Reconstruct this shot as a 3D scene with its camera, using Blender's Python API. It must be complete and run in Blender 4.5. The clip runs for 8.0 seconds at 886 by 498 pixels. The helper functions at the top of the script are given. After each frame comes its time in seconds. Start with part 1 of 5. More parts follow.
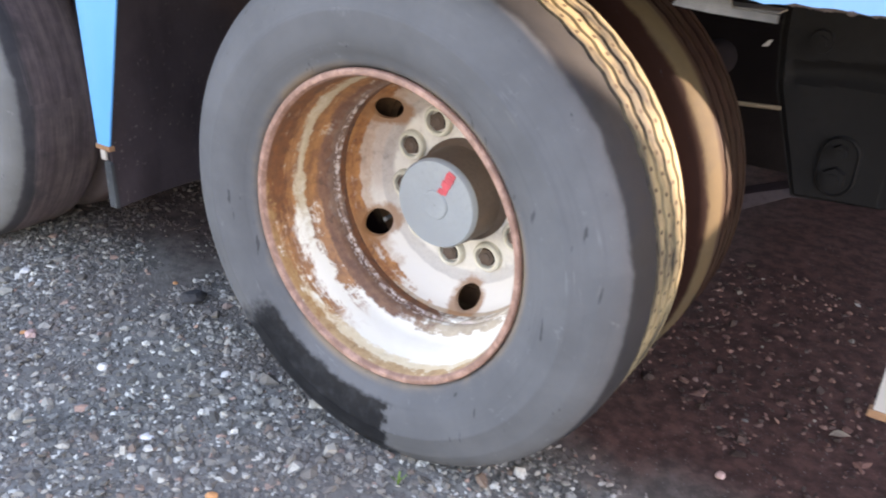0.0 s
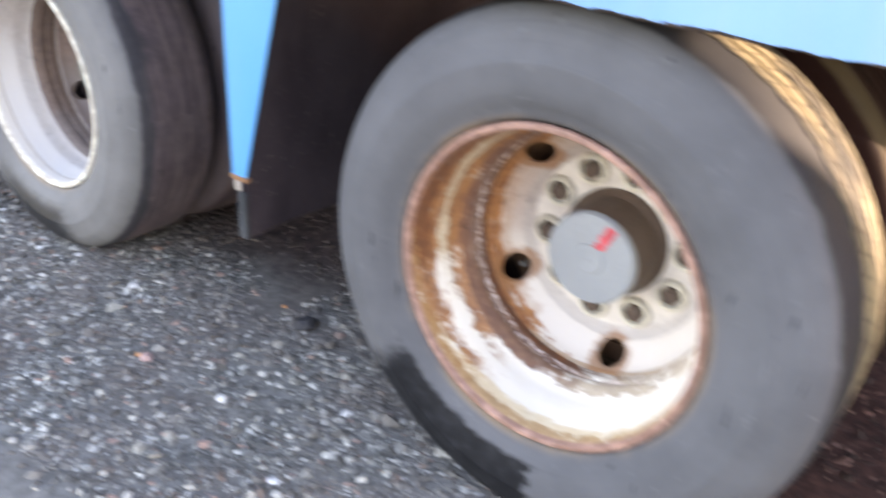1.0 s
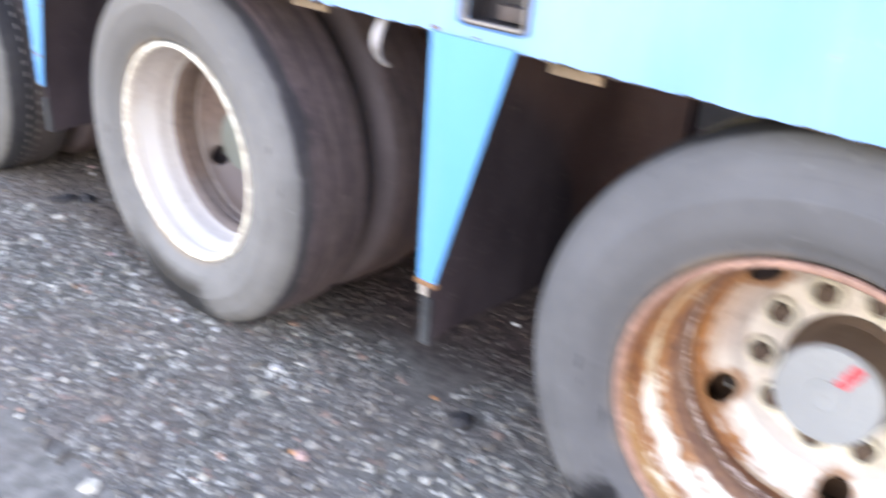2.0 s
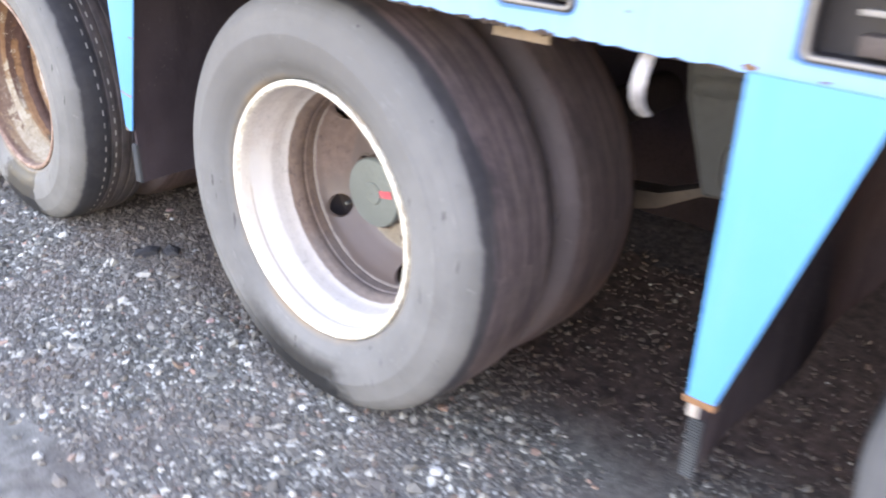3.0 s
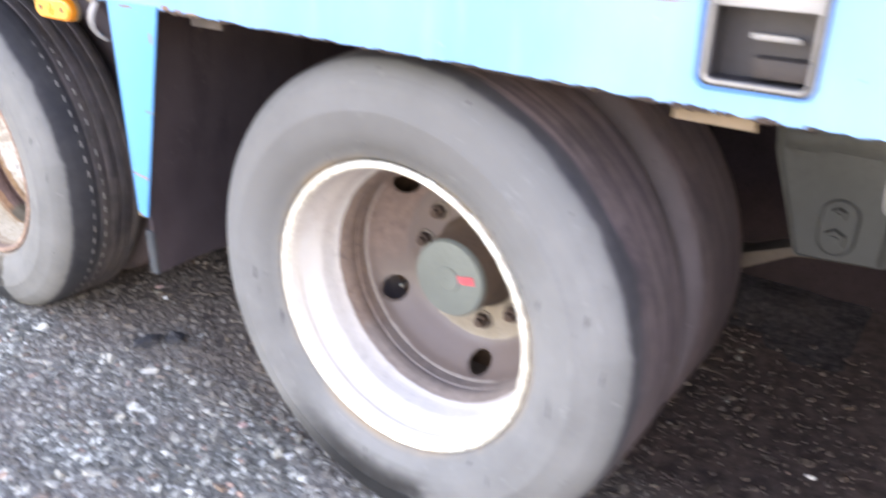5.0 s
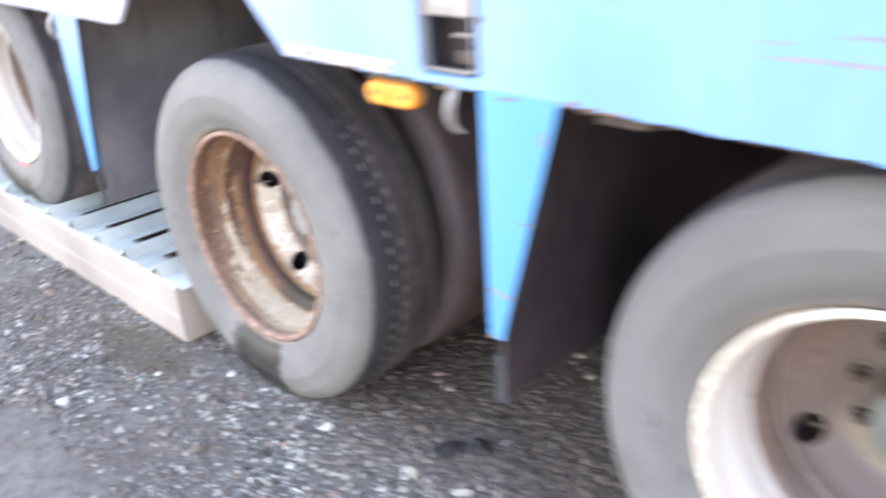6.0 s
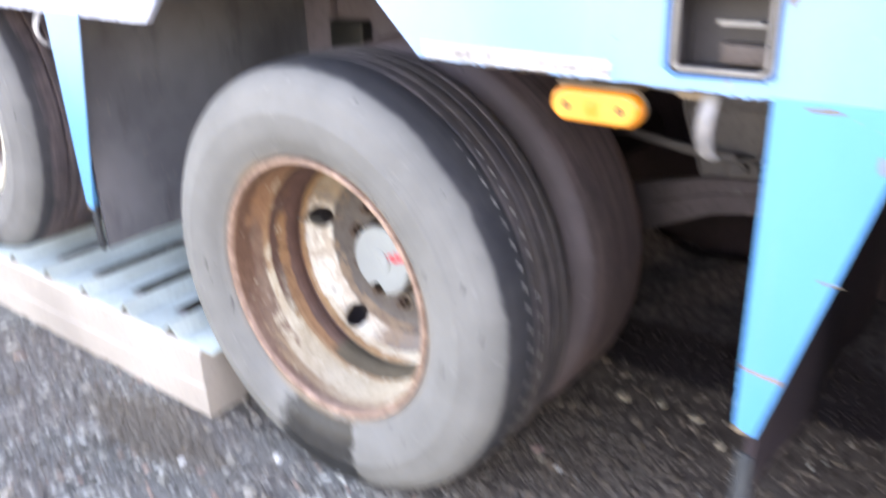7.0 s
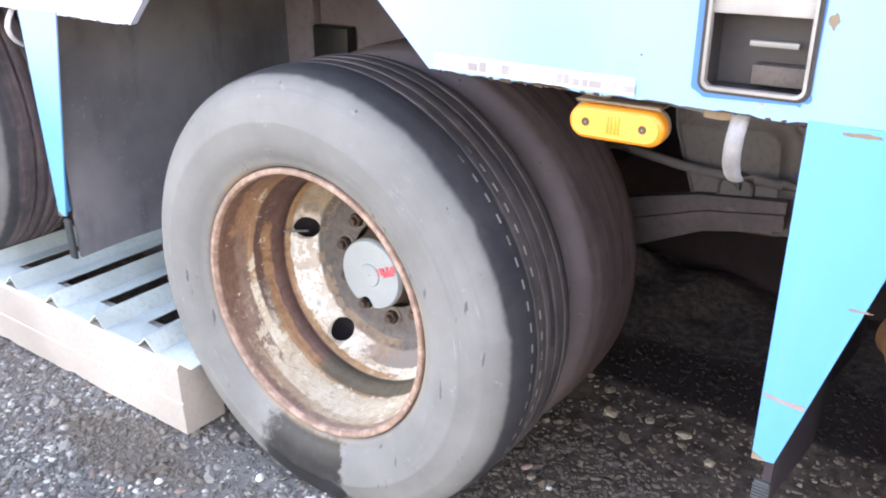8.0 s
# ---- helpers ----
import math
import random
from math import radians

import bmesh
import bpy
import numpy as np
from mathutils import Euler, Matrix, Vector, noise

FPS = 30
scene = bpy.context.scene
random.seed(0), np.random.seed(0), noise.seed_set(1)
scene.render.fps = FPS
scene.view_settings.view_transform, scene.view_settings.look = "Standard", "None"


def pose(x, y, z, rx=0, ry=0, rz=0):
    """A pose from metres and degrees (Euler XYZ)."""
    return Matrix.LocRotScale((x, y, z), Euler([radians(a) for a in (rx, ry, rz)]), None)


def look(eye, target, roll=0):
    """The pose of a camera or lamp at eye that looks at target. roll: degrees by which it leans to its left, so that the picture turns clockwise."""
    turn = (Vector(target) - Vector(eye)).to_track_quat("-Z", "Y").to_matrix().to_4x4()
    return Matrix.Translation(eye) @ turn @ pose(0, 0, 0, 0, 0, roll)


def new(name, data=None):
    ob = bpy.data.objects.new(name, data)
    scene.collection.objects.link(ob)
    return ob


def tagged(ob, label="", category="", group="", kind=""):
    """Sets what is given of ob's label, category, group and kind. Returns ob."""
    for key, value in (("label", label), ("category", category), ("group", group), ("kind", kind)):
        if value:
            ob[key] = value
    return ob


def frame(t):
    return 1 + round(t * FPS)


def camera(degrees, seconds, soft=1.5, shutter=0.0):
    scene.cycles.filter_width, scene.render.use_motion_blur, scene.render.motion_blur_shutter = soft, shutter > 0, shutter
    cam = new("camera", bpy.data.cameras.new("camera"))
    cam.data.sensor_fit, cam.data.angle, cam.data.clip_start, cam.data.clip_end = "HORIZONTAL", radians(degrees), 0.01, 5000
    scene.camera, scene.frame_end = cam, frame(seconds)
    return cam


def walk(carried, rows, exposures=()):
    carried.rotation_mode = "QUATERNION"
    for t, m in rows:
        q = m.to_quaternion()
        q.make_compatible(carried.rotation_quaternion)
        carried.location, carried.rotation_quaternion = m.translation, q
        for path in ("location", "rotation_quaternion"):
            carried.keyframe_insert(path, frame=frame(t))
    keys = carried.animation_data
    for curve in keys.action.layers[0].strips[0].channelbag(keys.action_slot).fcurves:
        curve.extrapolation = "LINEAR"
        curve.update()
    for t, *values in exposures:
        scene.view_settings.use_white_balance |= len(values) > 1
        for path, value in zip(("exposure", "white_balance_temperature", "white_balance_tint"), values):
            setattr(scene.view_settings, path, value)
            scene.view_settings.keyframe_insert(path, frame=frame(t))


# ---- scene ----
# ---- camera ----
cam = camera(56.61, 8.0, soft=2.0, shutter=0.85)
# seconds, x, y, z, tilt, lean, heading
PATH = [
    (0.0, 0.852, -1.060, 1.107, 64.11, -2.04, 34.74),
    (0.3, 0.808, -1.062, 1.108, 63.95, -2.35, 34.91),
    (0.5, 0.775, -1.054, 1.116, 63.65, -2.49, 36.02),
    (0.8, 0.693, -1.081, 1.138, 63.82, -3.08, 37.23),
    (1.0, 0.600, -1.089, 1.176, 62.98, -3.33, 38.29),
    (1.2, 0.504, -1.099, 1.192, 62.99, -3.05, 39.57),
    (1.5, 0.391, -1.126, 1.206, 63.65, -3.69, 40.15),
    (1.7, 0.326, -1.131, 1.241, 63.91, -3.71, 40.26),
    (1.9, 0.287, -1.134, 1.246, 64.30, -3.49, 41.08),
    (2.0, 0.245, -1.139, 1.264, 64.20, -3.55, 41.91),
    (2.2, 0.160, -1.111, 1.272, 64.59, -1.62, 44.19),
    (3.3, -0.446, -1.062, 1.196, 64.05, -0.81, 40.48),
    (3.4, -0.476, -1.060, 1.187, 64.53, -0.48, 38.87),
    (3.5, -0.508, -1.060, 1.176, 64.70, -0.85, 37.54),
    (4.0, -0.538, -1.064, 1.176, 66.21, -2.26, 37.05),
    (4.2, -0.543, -1.063, 1.176, 66.11, -2.40, 36.99),
    (5.3, -0.900, -1.103, 1.308, 64.96, 0.37, 36.20),
    (5.4, -0.946, -1.126, 1.325, 65.14, 0.77, 37.45),
    (5.5, -1.012, -1.153, 1.339, 65.64, 1.14, 38.85),
    (5.6, -1.073, -1.143, 1.350, 66.15, 0.98, 39.86),
    (5.7, -1.145, -1.131, 1.356, 66.91, 1.70, 41.31),
    (5.8, -1.218, -1.121, 1.355, 67.28, 1.75, 42.76),
    (5.9, -1.323, -1.101, 1.356, 66.66, 3.12, 43.11),
    (6.0, -1.442, -1.072, 1.345, 65.21, 3.54, 43.95),
    (6.2, -1.586, -1.078, 1.325, 64.85, 2.15, 44.10),
    (6.3, -1.655, -1.070, 1.327, 62.95, 2.22, 43.45),
    (6.4, -1.716, -1.027, 1.326, 62.64, 2.30, 44.13),
    (6.5, -1.785, -1.041, 1.321, 64.17, 2.14, 44.04),
    (6.6, -1.830, -1.034, 1.309, 65.35, 1.76, 43.59),
    (6.8, -1.956, -1.039, 1.264, 65.06, 0.48, 39.40),
    (6.9, -1.999, -1.053, 1.252, 64.81, 0.73, 38.66),
    (7.0, -2.054, -1.070, 1.248, 66.63, 2.24, 38.22),
    (7.2, -2.086, -1.072, 1.248, 67.63, 2.69, 38.01),
    (7.5, -2.135, -1.074, 1.247, 67.29, 1.46, 36.32),
    (8.0, -2.149, -1.082, 1.251, 66.93, 0.44, 35.60),
]
EXPOSURES = [(0.0, 3.44, 7500, 32), (1.0, 3.46, 7600, 33), (1.5, 3.66, 7700, 34), (2.0, 3.92, 7850, 35), (3.5, 4.02, 7850, 35), (4.0, 4.05, 7850, 35), (5.5, 4.07, 7900, 36), (6.1, 3.90, 7850, 35), (6.6, 3.92, 7850, 35), (7.2, 4.00, 7850, 35), (8.0, 4.00, 7850, 35)]
walk(cam, [(t, pose(*r)) for t, *r in PATH], EXPOSURES)

# ---- world and sun ----
SUN_EL, SUN_AZ = 10.0, 47.0      # degrees above the ground; degrees from +x towards +y
world = bpy.data.worlds.new("sky")
scene.world = world
world.use_nodes = True
wn, wl = world.node_tree.nodes, world.node_tree.links
sky = wn.new("ShaderNodeTexSky")
sky.sky_type = "NISHITA"
sky.sun_disc = False
sky.sun_elevation = radians(SUN_EL)
sky.sun_rotation = radians(90 - SUN_AZ)
sky.air_density, sky.dust_density, sky.ozone_density = 1.0, 1.0, 1.0
wn["Background"].inputs["Strength"].default_value = 0.15
wl.new(sky.outputs[0], wn["Background"].inputs["Color"])
sun = new("sun", bpy.data.lights.new("sun", "SUN"))
sun.data.energy, sun.data.angle, sun.data.color = 2.3, radians(0.5), (1.0, 0.90, 0.68)
sv = Vector((math.cos(radians(SUN_EL)) * math.cos(radians(SUN_AZ)), math.cos(radians(SUN_EL)) * math.sin(radians(SUN_AZ)), math.sin(radians(SUN_EL))))
sun.matrix_world = look(sv * 20, (0, 0, 0))


# ---- materials ----
class Mat:
    """A node material with a few shorthands."""

    def __init__(self, name, rough=0.6, metal=0.0, coords="Object"):
        self.m = bpy.data.materials.new(name)
        self.m.use_nodes = True
        self.n, self.l = self.m.node_tree.nodes, self.m.node_tree.links
        self.b = self.n["Principled BSDF"]
        self.b.inputs["Roughness"].default_value = rough
        self.b.inputs["Metallic"].default_value = metal
        self.tc = self.n.new("ShaderNodeTexCoord")
        self.co = self.tc.outputs[coords]

    def put(self, socket, value):
        if isinstance(value, bpy.types.NodeSocket):
            self.l.new(value, socket)
        elif isinstance(value, tuple) and len(value) == 3 and socket.type == "RGBA":
            socket.default_value = (*value, 1)
        else:
            socket.default_value = value

    def noise(self, scale, detail=4.0, rough=0.55, dist=0.0, co=None, stretch=None):
        t = self.n.new("ShaderNodeTexNoise")
        co = self.co if co is None else co
        if stretch:
            mp = self.n.new("ShaderNodeMapping")
            mp.inputs["Scale"].default_value = stretch
            self.l.new(co, mp.inputs["Vector"])
            co = mp.outputs[0]
        self.l.new(co, t.inputs["Vector"])
        for k, v in (("Scale", scale), ("Detail", detail), ("Roughness", rough), ("Distortion", dist)):
            t.inputs[k].default_value = v
        return t.outputs[0]

    def voronoi(self, scale, feature="F1", out=0):
        t = self.n.new("ShaderNodeTexVoronoi")
        t.feature = feature
        self.l.new(self.co, t.inputs["Vector"])
        t.inputs["Scale"].default_value = scale
        return t.outputs[out]

    def math(self, op, a, b=0.0, c=0.0):
        t = self.n.new("ShaderNodeMath")
        t.operation = op
        for s, v in zip(t.inputs, (a, b, c)):
            self.put(s, v)
        return t.outputs[0]

    def step(self, v, lo, hi):
        """0 below lo, 1 above hi, smooth between (lo > hi turns it round)."""
        t = self.n.new("ShaderNodeMapRange")
        t.interpolation_type = "SMOOTHSTEP"
        up = lo <= hi
        for k, x in (("Value", v), ("From Min", lo if up else hi), ("From Max", hi if up else lo), ("To Min", 0.0 if up else 1.0), ("To Max", 1.0 if up else 0.0)):
            self.put(t.inputs[k], x)
        return t.outputs[0]

    def mix(self, fac, a, b):
        t = self.n.new("ShaderNodeMix")
        t.data_type = "RGBA"
        self.put(t.inputs["Factor"], fac)
        self.put(t.inputs[6], a)
        self.put(t.inputs[7], b)
        return t.outputs[2]

    def ramp(self, fac, stops, mode="LINEAR"):
        t = self.n.new("ShaderNodeValToRGB")
        t.color_ramp.interpolation = mode
        els = t.color_ramp.elements
        while len(els) < len(stops):
            els.new(0.5)
        for e, (pos, col) in zip(els, stops):
            e.position, e.color = pos, (*col, 1)
        self.put(t.inputs[0], fac)
        return t.outputs[0]

    def xyz(self):
        t = self.n.new("ShaderNodeSeparateXYZ")
        self.l.new(self.co, t.inputs[0])
        return t.outputs

    def radial(self):
        """Distance from the wheel's axis, depth along it, and the angle round it in degrees / 360 (0 at +x, 0.75 straight down)."""
        x, y, z = self.xyz()
        r = self.math("SQRT", self.math("ADD", self.math("MULTIPLY", x, x), self.math("MULTIPLY", z, z)))
        a = self.math("FRACT", self.math("ADD", self.math("DIVIDE", self.math("ARCTAN2", z, x), 2 * math.pi), 1.0))
        return r, y, a

    def colour(self, c):
        self.put(self.b.inputs["Base Color"], c)
        return self

    def rough(self, v):
        self.put(self.b.inputs["Roughness"], v)
        return self

    def bump(self, h, strength=0.3, dist=0.002):
        t = self.n.new("ShaderNodeBump")
        t.inputs["Strength"].default_value, t.inputs["Distance"].default_value = strength, dist
        self.put(t.inputs["Height"], h)
        self.l.new(t.outputs[0], self.b.inputs["Normal"])
        return self


def plain(name, col, rough=0.6, metal=0.0, vary=0.25, scale=30.0, bump=0.15, gloss=0.5):
    """A surface with coarse stains and fine grain over one colour. gloss: how much it mirrors, low for dust and dry soil."""
    m = Mat(name, rough, metal)
    m.b.inputs["Specular IOR Level"].default_value = gloss
    dark = tuple(c * (1 - vary) for c in col)
    light = tuple(min(1, c * (1 + vary * 0.7)) for c in col)
    n1, n2 = m.noise(scale * 0.2, 5), m.noise(scale * 6, 3)
    c = m.mix(m.step(n1, 0.3, 0.7), dark, light)
    m.colour(m.mix(m.math("MULTIPLY", m.step(n2, 0.45, 0.75), 0.5), c, dark))
    m.bump(n2, bump, 0.001)
    return m.m


def blue_paint(name, col, fade, grime, overlit_share):
    """Old coach paint: chalky fading, grime runs, chips down to primer and rust."""
    m = Mat(name, 0.38)
    n1 = m.noise(2.2, 5, stretch=(1, 1, 0.5))
    c = m.mix(m.step(n1, 0.3, 0.75), col, fade)
    runs = m.noise(9, 5, 0.6, stretch=(3.0, 1, 0.35))
    c = m.mix(m.math("MULTIPLY", m.step(runs, 0.52, 0.75), grime), c, (0.25, 0.36, 0.42))
    # the far end is painted pinkish white, more towards the top, for its overexposure
    x, y, z = m.xyz()
    overlit = m.step(m.math("ADD", x, m.math("MULTIPLY", m.math("SUBTRACT", n1, 0.5), 0.5)), -2.50, -3.65)
    overlit = m.math("MULTIPLY", overlit, m.step(z, 0.72, 1.0))
    c = m.mix(m.math("MULTIPLY", overlit, overlit_share), c, (0.66, 0.63, 0.68))
    chips = m.noise(42, 6, 0.7, 0.6)
    sel = m.noise(3.5, 2)
    mask = m.math("MULTIPLY", m.step(chips, 0.66, 0.69), m.step(sel, 0.5, 0.62))
    c = m.mix(mask, c, m.mix(m.noise(120, 2), (0.16, 0.07, 0.03), (0.5, 0.38, 0.25)))
    m.colour(c)
    m.rough(m.math("ADD", m.math("MULTIPLY", n1, 0.25), 0.22))
    m.bump(m.noise(14, 3), 0.08, 0.003)
    return m.m


def rim_paint(name, paint, layers, turn=0.0, lip=None, holes=None, crust=None, stain=0.2, speckle=0.0, flecks=None):
    """Painted steel rim with stains, rust and some painted shading laid over one another.
    layers: (depth from, depth to, edge, heading round the wheel or None, cosine where it ends, cosine where it is full,
    two colours, cover, ragged).
    turn: how far the part is turned on its axle, as a share of a full turn. holes: rust round the hand holes. crust:
    (depth from, to, heading, colour)."""
    m = Mat(name, 0.5)
    r, y, a = m.radial()
    n1, n2, n3 = m.noise(7, 5, 0.6, 0.3), m.noise(46, 5, 0.62, 0.2), m.noise(190, 3)
    yy = m.math("ADD", y, m.math("MULTIPLY", m.math("SUBTRACT", n2, 0.5), 0.006))
    # streaks that run round the wheel
    cx = m.n.new("ShaderNodeCombineXYZ")
    m.put(cx.inputs[0], m.math("MULTIPLY", y, 60.0))
    m.put(cx.inputs[1], m.math("MULTIPLY", a, 9.0))
    streak = m.noise(1.5, 4, 0.6, co=cx.outputs[0])
    flake = m.noise(24, 7, 0.72, 0.4)
    pits = m.noise(33, 6, 0.75, 0.8)
    ragged_n = m.step(m.math("ADD", m.math("MULTIPLY", flake, 0.55), m.math("ADD", m.math("MULTIPLY", n1, 0.25), m.math("MULTIPLY", streak, 0.2))), 0.34, 0.66)

    def window(lo, hi, soft):
        return m.math("MULTIPLY", m.step(yy, lo - soft, lo + soft), m.step(yy, hi + soft, hi - soft))

    def around(head, lo, hi):
        c = m.math("COSINE", m.math("MULTIPLY", m.math("SUBTRACT", a, (head - turn) % 1.0), 2 * math.pi))
        return m.step(c, lo, hi)
    c = m.mix(m.math("MULTIPLY", m.step(n1, 0.42, 0.7), stain), paint, tuple(k * q for k, q in zip(paint, (0.72, 0.66, 0.58))))
    if speckle:
        spots = m.math("MULTIPLY", m.step(m.noise(75, 5, 0.65, 0.3), 0.53, 0.60), m.step(m.noise(15, 4), 0.40, 0.56))
        c = m.mix(m.math("MULTIPLY", spots, speckle), c, m.mix(n2, (0.24, 0.12, 0.05), (0.40, 0.26, 0.13)))
    worn = None
    for y0, y1, soft, head, lo, hi, ca, cb, cover, ragged in layers:
        v = window(y0, y1, soft)
        if head is not None:
            v = m.math("MULTIPLY", v, around(head, lo, hi))
        v = m.math("ADD", v, m.math("MULTIPLY", m.math("SUBTRACT", ragged_n, 0.5), ragged * 1.9))
        wide = max(0.24, 0.46 - 0.30 * ragged)
        v = m.math("MULTIPLY", m.step(v, 0.5 - wide, 0.5 + wide), m.step(window(y0, y1, soft), 0.02, 0.3))
        if head is not None:
            v = m.math("MULTIPLY", v, m.step(around(head, lo, hi), 0.02, 0.4))
        v = m.math("MULTIPLY", v, cover)
        tint = m.mix(m.step(m.math("ADD", m.math("MULTIPLY", n2, 0.6), m.math("MULTIPLY", streak, 0.4)), 0.36, 0.64), ca, cb)
        tint = m.mix(m.math("MULTIPLY", m.step(pits, 0.55, 0.68), 0.55), tint, tuple(k * 0.42 for k in ca))
        c = m.mix(v, c, m.mix(m.math("MULTIPLY", m.step(n3, 0.52, 0.72), 0.35), tint, tuple(k * 0.45 for k in ca)))
        worn = v if worn is None else m.math("MAXIMUM", worn, v)
    if flecks:
        y0, y1 = flecks
        bits = m.math("MULTIPLY", m.step(m.noise(58, 5, 0.6, 0.4), 0.60, 0.65), m.step(m.noise(11, 3), 0.46, 0.60))
        c = m.mix(m.math("MULTIPLY", m.math("MULTIPLY", bits, window(y0, y1, 0.01)), 0.85), c, paint)
    if holes:
        u = m.math("MULTIPLY", m.math("SUBTRACT", m.math("FRACT", m.math("ADD", m.math("MULTIPLY", a, 5.0), 0.5)), 0.5), 2 * math.pi * 0.2260 / 5)
        w = m.math("SUBTRACT", m.math("SUBTRACT", r, 0.2260), 0.002)
        d = m.math("SQRT", m.math("ADD", m.math("MULTIPLY", u, u), m.math("MULTIPLY", w, w)))
        d = m.math("ADD", d, m.math("MULTIPLY", m.math("SUBTRACT", ragged_n, 0.5), 0.018))
        c = m.mix(m.math("MULTIPLY", m.step(d, 0.047, 0.033), 0.8), c, holes)
    if crust:
        y0, y1, head, col = crust
        f = m.noise(70, 5, 0.7, 0.6)
        c = m.mix(m.math("MULTIPLY", m.math("MULTIPLY", window(y0, y1, 0.002), around(head, -0.75, 0.3)), m.math("MULTIPLY", m.step(f, 0.48, 0.57), m.step(flake, 0.40, 0.52))), c, col)
    if lip:
        c = m.mix(m.math("MULTIPLY", m.step(y, 0.006, 0.000), m.step(r, 0.2845, 0.287)), c, m.mix(m.step(m.math("ADD", m.math("MULTIPLY", n2, 0.5), m.math("MULTIPLY", flake, 0.5)), 0.42, 0.64), tuple(k * 0.8 for k in lip), tuple(min(1, k * q) for k, q in zip(lip, (1.55, 1.65, 1.7)))))
    m.colour(c)
    m.rough(m.math("ADD", m.math("MULTIPLY", worn, 0.32) if worn is not None else 0.0, 0.38))
    m.bump(m.math("ADD", m.math("MULTIPLY", n2, 0.6), m.math("MULTIPLY", n3, 0.4)), 0.22, 0.002)
    return m.m


def tyre_rubber(name, grey, wet_from, wet_to, wet_r, tan, dashes=False, tread_a=(0.038, 0.033, 0.036), tread_b=(0.100, 0.080, 0.082), soft=1.0, shoulder=0.046, sipes=False, rubbed=1.0, gloss=0.35, rusty=0.0, wall_to=0.012, smears=0.75, lit_tone=None, top_brown=0.0):
    """Weathered rubber: a dusty grey wall, a bare dark patch near the ground, dark tread with dried mud.
    shoulder: how far in from the wall the tread is rubbed clean, or painted in a sunlit tone."""
    m = Mat(name, 0.75)
    m.b.inputs["Specular IOR Level"].default_value = gloss
    r, y, a = m.radial()
    n1, n2, n3 = m.noise(5, 5, 0.6), m.noise(34, 5, 0.65), m.noise(220, 2)
    wall = m.mix(m.step(n1, 0.3, 0.7), tuple(c * 0.85 for c in grey), tuple(c * 1.12 for c in grey))
    cx = m.n.new("ShaderNodeCombineXYZ")
    m.put(cx.inputs[0], m.math("MULTIPLY", r, 55.0))
    m.put(cx.inputs[1], m.math("MULTIPLY", a, 3.0))
    rings = m.noise(1.6, 3, 0.6, co=cx.outputs[0])
    wall = m.mix(m.math("MULTIPLY", m.step(rings, 0.52, 0.75), 0.22), wall, tuple(c * 0.6 for c in grey))
    wall = m.mix(m.math("MULTIPLY", m.step(n2, 0.62, 0.74), 0.5), wall, tuple(min(1, c * 1.6) for c in grey))
    if top_brown:
        # the wall turns browner towards the top
        top_mask = m.step(m.math("ADD", m.math("COSINE", m.math("MULTIPLY", m.math("SUBTRACT", a, 0.29), 2 * math.pi)), m.math("MULTIPLY", m.math("SUBTRACT", n1, 0.5), 0.9)), 0.25, 0.95)
        wall = m.mix(m.math("MULTIPLY", top_mask, top_brown), wall, (0.075, 0.068, 0.062))
    # scuffs and short nicks
    nick = m.noise(60, 3, 0.5, stretch=(1, 1, 0.22))
    wall = m.mix(m.math("MULTIPLY", m.step(nick, 0.69, 0.725), 0.65), wall, (0.03, 0.03, 0.035))
    sc = m.n.new("ShaderNodeCombineXYZ")
    m.put(sc.inputs[0], m.math("MULTIPLY", r, 90.0))
    m.put(sc.inputs[1], m.math("MULTIPLY", a, 26.0))
    scuff = m.math("MULTIPLY", m.step(m.noise(1.0, 4, 0.6, co=sc.outputs[0]), 0.60, 0.68), m.step(m.noise(3.2, 3), 0.50, 0.62))
    wall = m.mix(m.math("MULTIPLY", scuff, 0.25), wall, tuple(min(1, c * 2.1) for c in grey))
    # bare dark patch
    wob = m.math("MULTIPLY", m.math("SUBTRACT", n2, 0.5), 0.05)
    aa = m.math("ADD", a, wob)
    patch = m.math("MULTIPLY", m.step(aa, wet_from, wet_from + 0.02 * soft), m.step(aa, wet_to + 0.008 * soft, wet_to))
    patch = m.math("MULTIPLY", patch, m.step(m.math("ADD", r, m.math("MULTIPLY", wob, 0.6)), wet_r, wet_r + 0.012 * soft))
    bare = m.mix(m.step(n2, 0.4, 0.7), (0.005, 0.0055, 0.007), (0.018, 0.019, 0.022))
    wall = m.mix(m.math("MULTIPLY", patch, 0.93), wall, bare)
    # rust dust washed from the rim
    wall = m.mix(m.math("MULTIPLY", m.math("MULTIPLY", m.step(r, 0.322, 0.303), m.step(n1, 0.35, 0.65)), 0.6), wall, (0.30, 0.20, 0.11))
    # tread: streaks of dried mud that run round it, a clean dark band at the shoulder
    co = m.n.new("ShaderNodeCombineXYZ")
    m.put(co.inputs[0], m.math("MULTIPLY", y, 34.0))
    m.put(co.inputs[1], m.math("MULTIPLY", a, 7.0))
    lanes = m.noise(1.3, 4, 0.55, co=co.outputs[0])
    tread = m.mix(m.step(m.math("ADD", m.math("MULTIPLY", lanes, 0.7), m.math("MULTIPLY", n2, 0.3)), 0.36, 0.66), tread_a, tread_b)
    mud = m.noise(7, 5, 0.6, stretch=(1, 2.5, 1))
    tread = m.mix(m.math("MULTIPLY", m.step(mud, 0.36, 0.62), tan), tread, (0.30, 0.25, 0.155))
